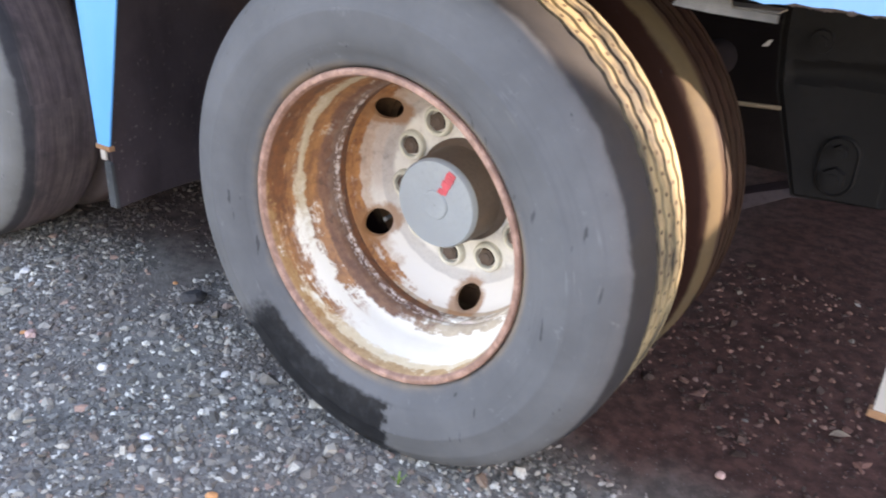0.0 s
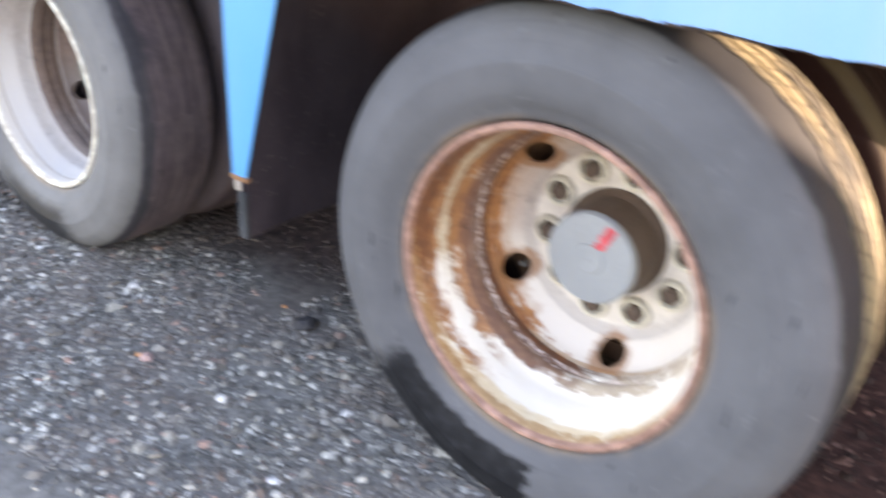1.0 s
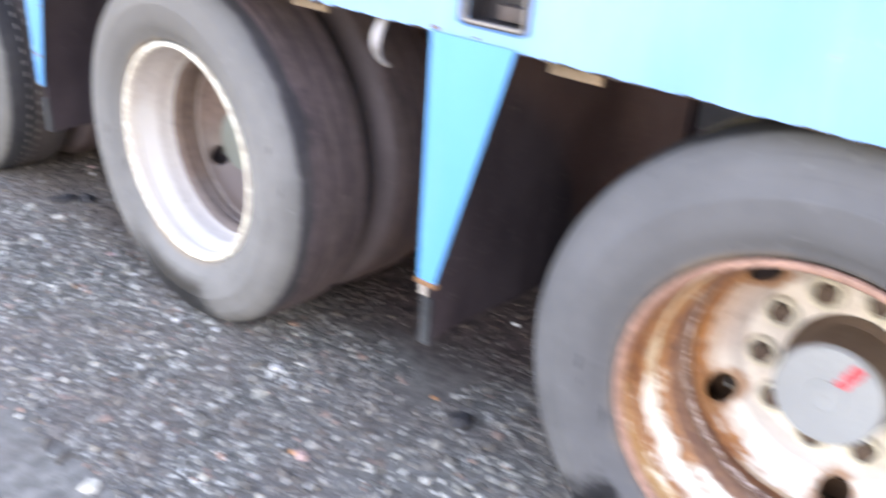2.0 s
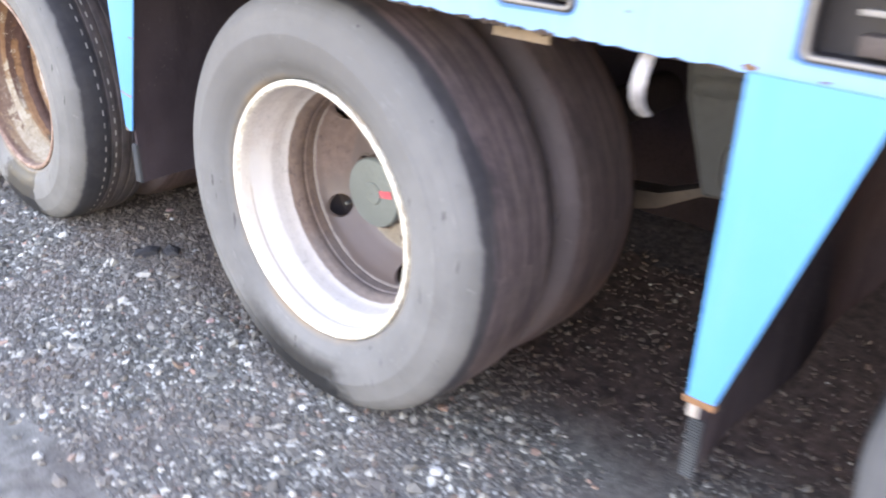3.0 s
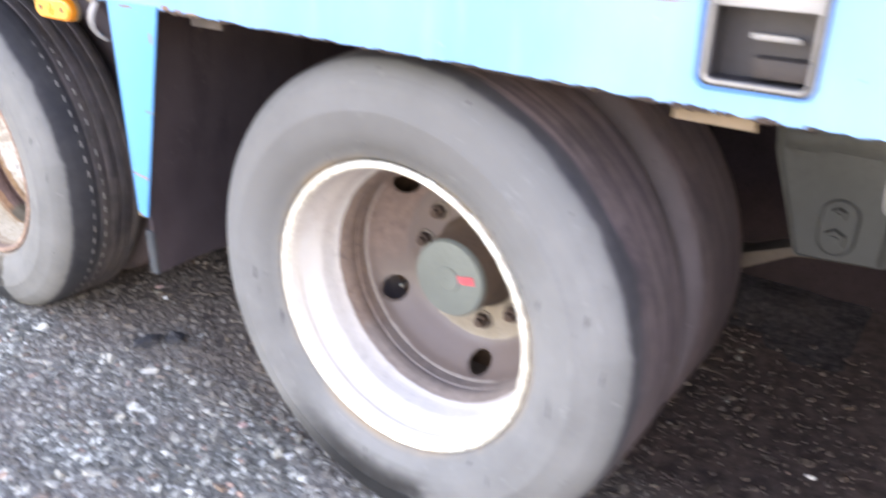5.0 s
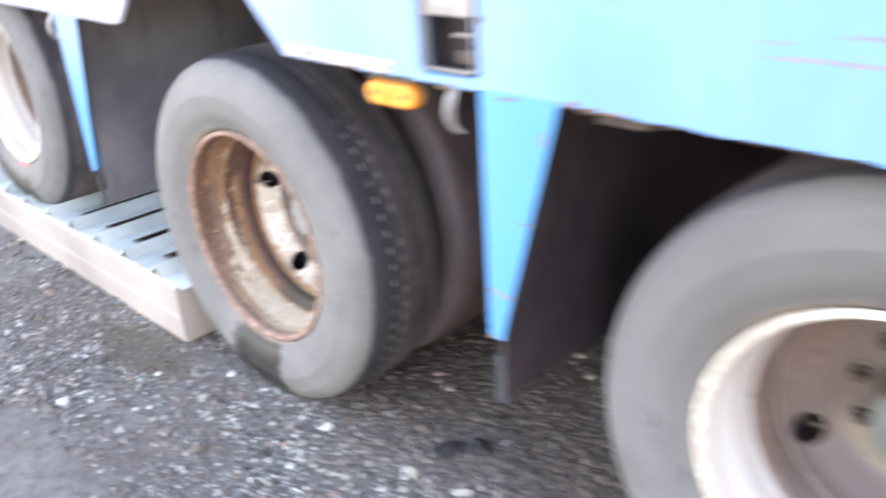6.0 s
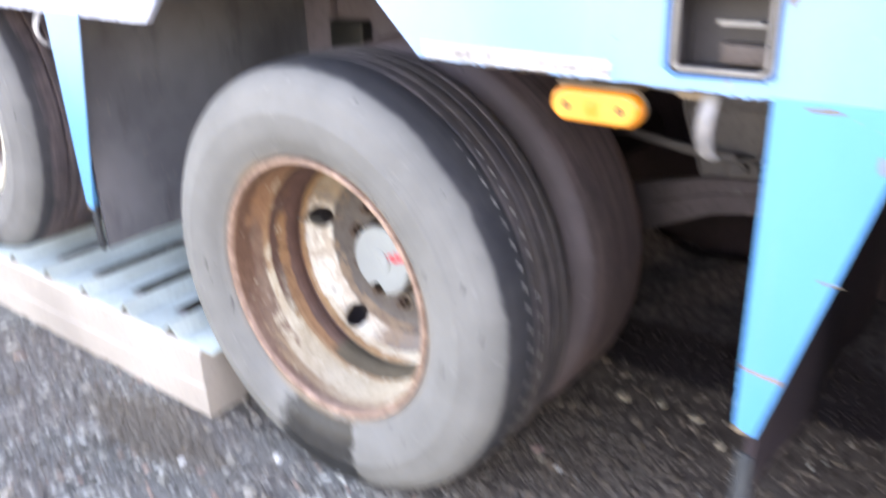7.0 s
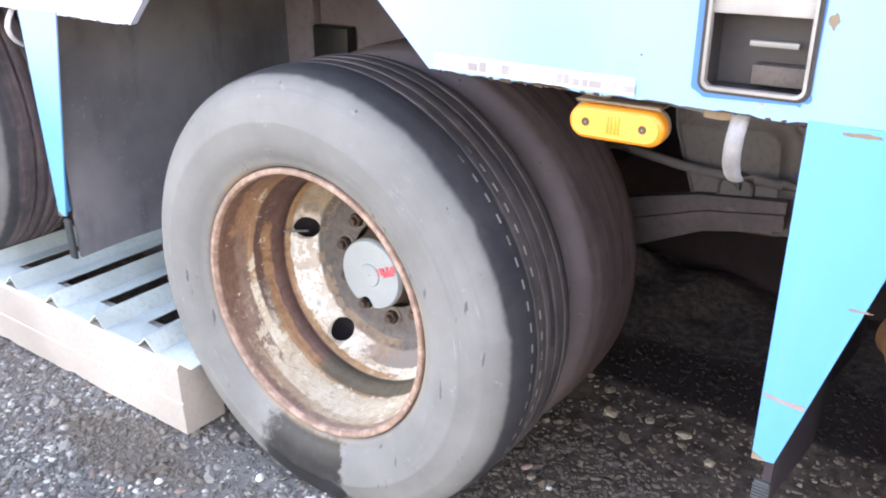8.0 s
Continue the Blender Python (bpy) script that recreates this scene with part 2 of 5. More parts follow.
    edge = m.step(m.math("ADD", y, m.math("MULTIPLY", m.math("SUBTRACT", lanes, 0.5), 0.05)), shoulder, shoulder - 0.020)
    # a tone given for the shoulder paints a sunlit strip there
    tread = m.mix(m.math("MULTIPLY", edge, 0.85 if rubbed == 1.0 else 0.97), tread, m.mix(n2, lit_tone and tuple(k * 0.75 for k in lit_tone) or tuple(k * rubbed for k in (0.024, 0.026, 0.032)), lit_tone or tuple(k * rubbed for k in (0.050, 0.053, 0.062))))
    smear = m.math("MULTIPLY", m.step(m.noise(8, 5, 0.6, 0.5), 0.48, 0.66), m.math("MULTIPLY", m.step(y, 0.0, 0.02), m.step(y, 0.125, 0.07)))
    tread = m.mix(m.math("MULTIPLY", smear, smears), tread, (0.028, 0.030, 0.038))
    if sipes:
        # short cuts across the ribs
        for yc, ph in ((0.1075, 0.0), (0.1425, 0.5), (0.1775, 0.2)):
            beat = m.math("FRACT", m.math("ADD", m.math("MULTIPLY", a, 90.0), ph))
            d = m.math("MULTIPLY", m.step(m.math("ABSOLUTE", m.math("SUBTRACT", y, yc)), 0.0062, 0.0045), m.step(beat, 0.24, 0.15))
            tread = m.mix(m.math("MULTIPLY", d, 0.9), tread, (0.045, 0.034, 0.026))
    if dashes:
        shown = m.step(m.math("COSINE", m.math("MULTIPLY", m.math("SUBTRACT", a, 0.97), 2 * math.pi)), 0.45, 0.65)
        # pale grit packed into the short sipes
        for k, (yc, ph) in enumerate(((0.072, 0.5), (0.107, 0.25))):
            beat = m.math("FRACT", m.math("ADD", m.math("MULTIPLY", a, 74.0), ph))
            d = m.math("MULTIPLY", m.step(m.math("ABSOLUTE", m.math("SUBTRACT", y, yc)), 0.0030, 0.0018), m.step(beat, 0.45, 0.40))
            tread = m.mix(m.math("MULTIPLY", d, m.math("MULTIPLY", m.step(n1, 0.34, 0.46), m.math("MULTIPLY", shown, m.step(n2, 0.32, 0.46)))), tread, (0.36, 0.35, 0.34))
    if rusty:
        # rust water dried on the far shoulder
        tread = m.mix(m.math("MULTIPLY", m.math("MULTIPLY", m.step(y, 0.175, 0.225), m.step(n1, 0.34, 0.58)), rusty), tread, (0.115, 0.058, 0.042))
    tr = m.step(m.math("ADD", y, m.math("MULTIPLY", m.math("SUBTRACT", m.noise(16, 4, 0.6), 0.5), 0.022)), wall_to - 0.008, wall_to + 0.006)
    tr = m.math("MULTIPLY", tr, m.step(r, 0.40, 0.42))
    m.colour(m.mix(tr, wall, tread))
    m.rough(m.math("SUBTRACT", m.math("ADD", m.math("MULTIPLY", n2, 0.25), 0.58), m.math("MULTIPLY", patch, 0.22)))
    m.bump(m.math("ADD", m.math("MULTIPLY", n2, 0.5), m.math("MULTIPLY", n3, 0.5)), 0.3, 0.0015)
    return m.m


M = {}
# one blue in two tones, the panel's lightened as if more strongly lit
M["panel"] = blue_paint("side_panel_paint", (0.118, 0.305, 0.575), (0.206, 0.402, 0.675), 0.32, 0.62)
M["stay"] = blue_paint("stay_paint", (0.052, 0.284, 0.585), (0.082, 0.340, 0.64), 0.12, 0.26)
M["white_steel"] = plain("white_painted_steel", (0.36, 0.325, 0.300), 0.5, 0, 0.2, 12)
M["pale_green"] = plain("galvanised_rung", (0.50, 0.575, 0.555), 0.5, 0.12, 0.25, 14)


def flap_rubber(name, dark, dusty, fleck):
    """Dull rubber sheet: cloudy road dirt, runs that hang down, dried splashes."""
    m = Mat(name, 0.85)
    m.b.inputs["Specular IOR Level"].default_value = 0.15
    c = m.mix(m.step(m.noise(3, 5), 0.3, 0.7), dark, dusty)
    c = m.mix(m.math("MULTIPLY", m.step(m.noise(11, 5, 0.6, stretch=(1, 1, 0.3)), 0.50, 0.70), 0.5), c, tuple(k * 0.7 for k in dark))
    c = m.mix(m.math("MULTIPLY", m.step(m.noise(85, 3), 0.63, 0.70), m.step(m.noise(5, 3), 0.44, 0.60)), c, fleck)
    m.colour(c)
    m.bump(m.noise(70, 3), 0.35, 0.002)
    return m.m


M["flap"] = flap_rubber("flap_rubber", (0.034, 0.026, 0.031), (0.062, 0.049, 0.056), (0.095, 0.078, 0.078))
M["strip"] = flap_rubber("ribbed_strip_rubber", (0.040, 0.044, 0.048), (0.075, 0.080, 0.085), (0.13, 0.13, 0.13))
# a paler copy for the third flap
M["pale_flap"] = flap_rubber("pale_flap_rubber", (0.122, 0.124, 0.142), (0.198, 0.201, 0.224), (0.21, 0.19, 0.19))
M["screen"] = plain("screen_grey", (0.188, 0.162, 0.186), 0.8, 0, 0.35, 6, 0.3, 0.2)
M["chassis"] = plain("chassis_paint", (0.052, 0.040, 0.047), 0.75, 0.0, 0.45, 10, 0.3, 0.25)
M["hanger"] = plain("dusty_hanger", (0.168, 0.167, 0.160), 0.8, 0, 0.3, 9, 0.3, 0.2)
M["grimy"] = plain("grimy_hanger", (0.130, 0.114, 0.112), 0.8, 0, 0.35, 9, 0.3, 0.2)
M["arm"] = plain("earth_stained_arm", (0.20, 0.155, 0.125), 0.85, 0, 0.35, 14, 0.3, 0.2)
M["brown_arm"] = plain("grimy_brown_arm", (0.112, 0.090, 0.093), 0.85, 0, 0.35, 14, 0.3, 0.2)
M["rust"] = plain("rusted_steel", (0.20, 0.10, 0.05), 0.85, 0, 0.5, 25, 0.5)
M["tan_rust"] = plain("tan_rusted_plate", (0.255, 0.187, 0.130), 0.8, 0, 0.4, 25, 0.4)
M["grey_bracket"] = plain("grey_bracket_paint", (0.105, 0.098, 0.098), 0.6, 0.1, 0.5, 60, 0.3)
M["hook"] = plain("worn_hook_paint", (0.34, 0.325, 0.33), 0.5, 0.1, 0.5, 50)
M["dark_nut"] = plain("brown_nut", (0.10, 0.07, 0.055), 0.6, 0.4, 0.5, 60, 0.3)
M["rusty_nut"] = plain("rusty_nut", (0.060, 0.037, 0.028), 0.75, 0.1, 0.6, 60, 0.4)
M["washer"] = plain("pale_washer", (0.62, 0.58, 0.48), 0.5, 0.1, 0.3, 60)
M["dirty_washer"] = plain("dirty_washer", (0.17, 0.135, 0.11), 0.6, 0.1, 0.4, 60)
M["hub_grey"] = plain("hub_grey_paint", (0.275, 0.295, 0.31), 0.5, 0, 0.12, 20)
M["hub_green"] = plain("hub_green_paint", (0.135, 0.15, 0.135), 0.55, 0, 0.2, 20)
M["hub_pale"] = plain("hub_pale_paint", (0.30, 0.33, 0.34), 0.5, 0, 0.12, 20)
M["hub_side"] = plain("hub_barrel", (0.088, 0.058, 0.042), 0.6, 0.1, 0.4, 25)
M["red"] = plain("red_paint_mark", (0.66, 0.10, 0.12), 0.5, 0, 0.3, 80)
M["recess"] = plain("recess_dark", (0.045, 0.040, 0.045), 0.55, 0, 0.3, 20)
# near-black tones that put the shade under the frame into colour
M["dim_backing"] = plain("dim_backing_black", (0.031, 0.023, 0.028), 0.95, 0, 0.4, 12, 0.3)
M["dim_backing"].node_tree.nodes["Principled BSDF"].inputs["Specular IOR Level"].default_value = 0.15
M["deep_black"] = plain("unlit_black", (0.012, 0.009, 0.010), 0.95, 0, 0.4, 12, 0.3, 0.1)
M["dark_hanger"] = plain("dark_hanger_tone", (0.012, 0.011, 0.012), 0.8, 0, 0.4, 9, 0.4, 0.2)
M["black"] = plain("black_plastic", (0.02, 0.02, 0.02), 0.5, 0, 0.3, 40)
M["frame_metal"] = plain("bright_frame", (0.285, 0.268, 0.255), 0.5, 0.1, 0.2, 50)
M["shutter"] = plain("dull_shutter_metal", (0.42, 0.40, 0.385), 0.5, 0.1, 0.25, 40)
M["scrape"] = plain("scraped_paint", (0.29, 0.215, 0.205), 0.6, 0, 0.25, 40)
M["blue_dark"] = plain("edge_blue", (0.030, 0.165, 0.42), 0.4, 0, 0.15, 20)
M["ledge"] = plain("stained_ledge", (0.075, 0.058, 0.053), 0.7, 0, 0.5, 30)
M["grey_chip"] = plain("grey_knock", (0.20, 0.25, 0.27), 0.6, 0, 0.35, 60)
M["crust"] = plain("dark_weld_crust", (0.065, 0.045, 0.036), 0.9, 0, 0.5, 40, 0.5, 0.2)
M["sticker"] = plain("worn_sticker", (0.55, 0.54, 0.53), 0.4, 0, 0.25, 60)
M["sticker_ink"] = plain("sticker_print", (0.29, 0.27, 0.28), 0.5, 0, 0.25, 60)
am = Mat("amber_lens", 0.25)
am.colour(am.mix(am.noise(60, 3), (0.88, 0.26, 0.02), (0.92, 0.32, 0.03)))
am.b.inputs["Transmission Weight"].default_value = 0.15
M["amber"] = am.m
M["amber_face"] = plain("amber_lens_face", (0.88, 0.40, 0.075), 0.25, 0, 0.12, 50)
M["amber_dark"] = plain("amber_recess", (0.75, 0.30, 0.03), 0.4, 0, 0.2, 60)

ORANGE, AMBER_RUST, BROWN = (0.215, 0.070, 0.022), (0.43, 0.175, 0.050), (0.085, 0.038, 0.024)
M["rim_1"] = rim_paint("rusty_cream_rim", (0.82, 0.78, 0.70), [
    (-0.02, 0.044, 0.016, None, 0, 0, (0.58, 0.40, 0.17), (0.68, 0.54, 0.32), 0.65, 0.75),
    (0.040, 0.140, 0.022, 0.36, -0.2, 0.9, (0.42, 0.30, 0.16), (0.56, 0.43, 0.27), 0.80, 0.45),
    (-0.02, 0.072, 0.020, 0.42, -0.40, 0.80, AMBER_RUST, ORANGE, 0.93, 0.62),
    (-0.02, 0.052, 0.018, 0.38, 0.00, 0.95, ORANGE, (0.13, 0.052, 0.024), 0.90, 0.62),
    (0.100, 0.150, 0.014, 0.44, -0.2, 0.8, AMBER_RUST, ORANGE, 0.92, 0.72),
    (0.134, 0.215, 0.006, 0.74, 0.1, 0.7, (0.26, 0.17, 0.10), (0.42, 0.32, 0.21), 0.75, 1.3),
    (0.132, 0.215, 0.008, 0.46, -0.70, 0.1, (0.125, 0.055, 0.038), (0.22, 0.105, 0.060), 0.93, 0.45),
    (-0.02, 0.024, 0.008, 0.72, -0.2, 0.6, (0.30, 0.15, 0.06), (0.46, 0.27, 0.11), 0.8, 1.0),
    (0.186, 0.215, 0.004, 0.50, -0.9, 0.2, BROWN, ORANGE, 0.92, 0.55)], lip=(0.30, 0.165, 0.125), crust=(0.162, 0.184, 0.58, (0.66, 0.55, 0.50)))
M["rim_2"] = rim_paint("white_rim", (0.64, 0.625, 0.61), [
    # greys near the ring and the thin ledge line are painted shading
    (0.088, 0.140, 0.010, None, 0, 0, (0.42, 0.385, 0.37), (0.50, 0.465, 0.45), 0.7, 0.25),
    (0.027, 0.033, 0.002, 0.72, -0.1, 0.6, (0.34, 0.29, 0.25), (0.42, 0.37, 0.32), 0.7, 0.4),
    (-0.02, 0.030, 0.010, None, 0, 0, (0.62, 0.54, 0.44), (0.70, 0.64, 0.56), 0.35, 0.6),
    # greyer towards the top
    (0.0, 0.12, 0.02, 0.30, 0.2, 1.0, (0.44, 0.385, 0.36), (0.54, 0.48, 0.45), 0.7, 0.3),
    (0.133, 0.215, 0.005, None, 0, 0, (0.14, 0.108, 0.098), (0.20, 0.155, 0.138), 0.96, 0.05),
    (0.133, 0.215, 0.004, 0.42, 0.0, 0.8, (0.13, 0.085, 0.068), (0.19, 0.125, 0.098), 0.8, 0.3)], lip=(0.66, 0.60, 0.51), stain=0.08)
M["rim_3"] = rim_paint("brown_rusted_rim", (0.62, 0.57, 0.47), [
    (0.070, 0.140, 0.006, 0.25, -0.25, 0.85, (0.30, 0.18, 0.10), (0.38, 0.25, 0.15), 0.9, 0.9),
    (0.070, 0.140, 0.006, None, 0, 0, (0.38, 0.25, 0.14), (0.50, 0.38, 0.25), 0.7, 2.9),
    (0.055, 0.110, 0.010, 0.32, -0.1, 0.8, (0.29, 0.150, 0.085), (0.38, 0.225, 0.130), 0.85, 0.75),
    (-0.02, 0.026, 0.006, None, 0, 0, (0.170, 0.100, 0.078), (0.245, 0.155, 0.120), 0.92, 0.40),
    (-0.02, 0.080, 0.006, 0.45, -0.45, 0.35, (0.150, 0.086, 0.066), (0.225, 0.140, 0.106), 0.95, 0.45),
    (0.020, 0.080, 0.008, 0.80, 0.0, 0.6, (0.30, 0.20, 0.13), (0.42, 0.31, 0.20), 0.75, 1.3),
    (-0.02, 0.050, 0.012, 0.38, -0.1, 0.8, (0.115, 0.055, 0.036), (0.175, 0.090, 0.058), 0.85, 0.4),
    (0.030, 0.085, 0.012, 0.30, 0.3, 0.95, (0.30, 0.145, 0.078), (0.37, 0.200, 0.112), 0.75, 0.6),
    (0.126, 0.215, 0.004, None, 0, 0, (0.078, 0.037, 0.031), (0.125, 0.064, 0.052), 0.97, 0.18),
    (0.098, 0.215, 0.005, 0.42, 0.0, 0.9, (0.078, 0.037, 0.031), (0.125, 0.064, 0.052), 0.97, 0.35),
    (0.118, 0.140, 0.004, 0.62, 0.0, 0.8, (0.22, 0.11, 0.05), (0.32, 0.17, 0.08), 0.8, 0.75),
    # olive patch painted for the shadow low on the ring
    (0.124, 0.190, 0.004, 0.775, 0.78, 0.88, (0.075, 0.060, 0.040), (0.100, 0.084, 0.058), 0.97, 0.15),
    (0.050, 0.105, 0.010, 0.72, 0.35, 0.95, (0.46, 0.385, 0.28), (0.60, 0.54, 0.44), 0.75, 1.5)], lip=(0.285, 0.180, 0.138), speckle=0.9, flecks=(0.02, 0.125))
HOLE_1, HOLE_2, HOLE_3 = 210.5 / 360, 209.0 / 360, 165.0 / 360
M["disc_1"] = rim_paint("stained_shaded_disc", (0.68, 0.63, 0.57), [
    # pinkish upper tint, partly painted for the way light falls
    (0.20, 0.286, 0.006, 0.34, -0.2, 0.9, (0.42, 0.305, 0.255), (0.49, 0.375, 0.32), 0.8, 0.2),
    # grey ring painted as the shadow in the disc's bend
    (0.268, 0.2868, 0.004, None, 0, 0, (0.36, 0.32, 0.30), (0.45, 0.41, 0.385), 0.62, 0.2),
    (0.19, 0.213, 0.003, None, 0, 0, (0.22, 0.13, 0.07), (0.40, 0.26, 0.14), 0.75, 0.5),
    (0.19, 0.250, 0.012, 0.46, -0.2, 0.8, (0.40, 0.24, 0.15), (0.50, 0.34, 0.24), 0.6, 0.5),
    (0.19, 0.233, 0.006, 0.47, -0.45, 0.5, ORANGE, AMBER_RUST, 0.95, 0.8)], turn=HOLE_1, holes=(0.30, 0.135, 0.055), stain=0.12)
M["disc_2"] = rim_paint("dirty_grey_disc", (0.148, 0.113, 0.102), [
    # browner towards the upper left
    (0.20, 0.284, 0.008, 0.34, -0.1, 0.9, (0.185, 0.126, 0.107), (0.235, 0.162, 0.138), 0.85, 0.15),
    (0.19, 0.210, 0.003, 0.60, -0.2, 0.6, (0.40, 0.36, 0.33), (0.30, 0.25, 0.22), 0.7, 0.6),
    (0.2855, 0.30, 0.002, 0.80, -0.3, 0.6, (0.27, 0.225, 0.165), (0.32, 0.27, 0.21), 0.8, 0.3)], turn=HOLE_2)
M["disc_3"] = rim_paint("flaking_disc", (0.215, 0.185, 0.168), [
    (0.20, 0.30, 0.006, 0.28, 0.1, 0.9, (0.30, 0.215, 0.135), (0.42, 0.33, 0.225), 0.75, 0.9),
    (0.205, 0.272, 0.006, 0.570, 0.45, 0.78, (0.74, 0.71, 0.65), (0.80, 0.78, 0.73), 0.97, 0.62),
    (0.200, 0.232, 0.005, 0.75, 0.2, 0.7, (0.60, 0.54, 0.43), (0.68, 0.62, 0.52), 0.9, 0.75),
    (0.19, 0.217, 0.004, 0.55, -0.3, 0.5, (0.26, 0.12, 0.05), (0.40, 0.22, 0.09), 0.9, 0.7),
    (0.266, 0.31, 0.006, None, 0, 0, (0.078, 0.066, 0.062), (0.125, 0.108, 0.100), 0.95, 0.30),
    (0.205, 0.280, 0.006, 0.58, 0.1, 0.7, (0.24, 0.14, 0.08), (0.38, 0.25, 0.15), 0.5, 3.0)], turn=HOLE_3)
M["disc_4"] = rim_paint("white_flaking_disc", (0.62, 0.57, 0.50), [
    (0.19, 0.24, 0.006, None, 0, 0, (0.25, 0.15, 0.09), (0.36, 0.24, 0.15), 0.9, 0.8),
    (0.24, 0.30, 0.006, 0.3, 0.0, 0.8, (0.24, 0.18, 0.14), (0.32, 0.24, 0.18), 0.85, 0.6)])
# the dark shoulder is rubbed rubber, widened to deepen the shaded tread
M["tyre_1"] = tyre_rubber("slate_tyre_rubber", (0.110, 0.113, 0.122), 0.60, 0.765, 0.335, 0.88, False, (0.036, 0.034, 0.032), (0.090, 0.082, 0.068), shoulder=0.103, sipes=True, rubbed=0.7, gloss=0.10)
# a dark smear, drawn on towards the ground as painted shade
M["tyre_2"] = tyre_rubber("grey_tyre_rubber", (0.156, 0.157, 0.159), 0.610, 0.775, 0.330, 0.05, False, (0.075, 0.058, 0.065), (0.175, 0.132, 0.142), 4.5, shoulder=0.056, smears=0.5, top_brown=0.42)
M["tyre_3"] = tyre_rubber("pale_tyre_rubber", (0.168, 0.169, 0.167), 0.68, 0.785, 0.303, 0.06, True, (0.040, 0.036, 0.042), (0.115, 0.097, 0.102), shoulder=0.100)
# shade painted near black, the sunlit shoulder strip painted tan
M["tyre_in_1"] = tyre_rubber("shaded_inner_tyre_rubber", (0.019, 0.009, 0.008), 0.66, 0.70, 0.45, 0.03, False, (0.014, 0.007, 0.006), (0.036, 0.020, 0.016), shoulder=0.076, lit_tone=(0.105, 0.082, 0.050), gloss=0.04, smears=0.2)
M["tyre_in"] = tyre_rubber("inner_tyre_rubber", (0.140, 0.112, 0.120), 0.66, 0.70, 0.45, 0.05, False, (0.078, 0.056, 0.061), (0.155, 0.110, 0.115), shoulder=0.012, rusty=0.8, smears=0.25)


def earth_patch(m, x, y):
    """Packed brown earth before the ramp."""
    dx, dy = m.math("MULTIPLY", m.math("ADD", x, 3.80), 1.0 / 0.26), m.math("MULTIPLY", m.math("ADD", y, 0.17), 1.0 / 0.10)
    d = m.math("SQRT", m.math("ADD", m.math("MULTIPLY", dx, dx), m.math("MULTIPLY", dy, dy)))
    return m.step(m.math("ADD", d, m.math("MULTIPLY", m.math("SUBTRACT", m.noise(9, 4), 0.5), 1.4)), 1.2, 0.6)


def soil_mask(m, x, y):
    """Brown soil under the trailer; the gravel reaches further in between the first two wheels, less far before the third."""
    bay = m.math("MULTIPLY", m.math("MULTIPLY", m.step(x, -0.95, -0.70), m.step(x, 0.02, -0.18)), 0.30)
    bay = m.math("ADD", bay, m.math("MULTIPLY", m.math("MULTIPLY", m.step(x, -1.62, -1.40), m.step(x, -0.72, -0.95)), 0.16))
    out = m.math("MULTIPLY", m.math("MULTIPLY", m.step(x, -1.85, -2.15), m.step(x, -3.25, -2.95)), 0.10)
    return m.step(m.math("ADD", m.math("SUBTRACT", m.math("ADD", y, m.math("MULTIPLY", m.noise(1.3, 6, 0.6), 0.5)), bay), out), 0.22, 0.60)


def black_band(m, x, y):
    """Near-black band between the gravel and the bank, along the third axle."""
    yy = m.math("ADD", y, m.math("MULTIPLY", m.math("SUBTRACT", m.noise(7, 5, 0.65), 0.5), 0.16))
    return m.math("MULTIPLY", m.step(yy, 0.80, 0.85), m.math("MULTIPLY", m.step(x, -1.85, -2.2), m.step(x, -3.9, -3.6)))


def ground_material():
    m = Mat("dark_gravel_ground", 0.85)
    m.b.inputs["Specular IOR Level"].default_value = 0.2
    x, y, z = m.xyz()
    n1, n2, n3 = m.noise(1.3, 6, 0.6), m.noise(24, 6, 0.65), m.noise(150, 3, 0.6)
    grit = m.voronoi(130)
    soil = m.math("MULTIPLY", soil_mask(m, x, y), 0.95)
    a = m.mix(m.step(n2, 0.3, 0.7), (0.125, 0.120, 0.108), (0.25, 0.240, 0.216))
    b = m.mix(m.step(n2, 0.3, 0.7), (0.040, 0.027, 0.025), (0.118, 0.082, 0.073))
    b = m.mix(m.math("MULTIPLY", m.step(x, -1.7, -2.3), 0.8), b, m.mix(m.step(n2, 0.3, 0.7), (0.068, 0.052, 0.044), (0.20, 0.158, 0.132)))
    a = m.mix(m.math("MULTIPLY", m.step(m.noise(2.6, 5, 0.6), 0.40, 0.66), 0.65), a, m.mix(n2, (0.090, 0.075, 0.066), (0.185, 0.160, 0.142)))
    # by the first wheel the red-brown soil is painted near black for shade
    shaded_soil = m.step(m.math("ADD", x, m.math("MULTIPLY", n1, 0.6)), 0.25, 0.75)
    b = m.mix(m.math("MULTIPLY", shaded_soil, 0.94), b, m.mix(m.step(n2, 0.35, 0.68), (0.026, 0.0092, 0.0075), (0.080, 0.033, 0.027)))
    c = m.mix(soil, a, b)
    c = m.mix(m.math("MULTIPLY", black_band(m, x, y), 0.92), c, (0.036, 0.027, 0.030))
    c = m.mix(m.math("MULTIPLY", m.step(grit, 0.35, 0.1), m.step(n3, 0.5, 0.7)), c, (0.20, 0.20, 0.20))
    c = m.mix(m.math("MULTIPLY", earth_patch(m, x, y), 0.9), c, m.mix(n2, (0.115, 0.094, 0.072), (0.185, 0.155, 0.122)))
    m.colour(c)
    m.rough(m.math("ADD", m.math("MULTIPLY", n1, 0.4), 0.5))
    m.bump(m.math("ADD", m.math("MULTIPLY", n2, 0.5), m.math("MULTIPLY", n3, 0.5)), 0.8, 0.006)
    return m.m


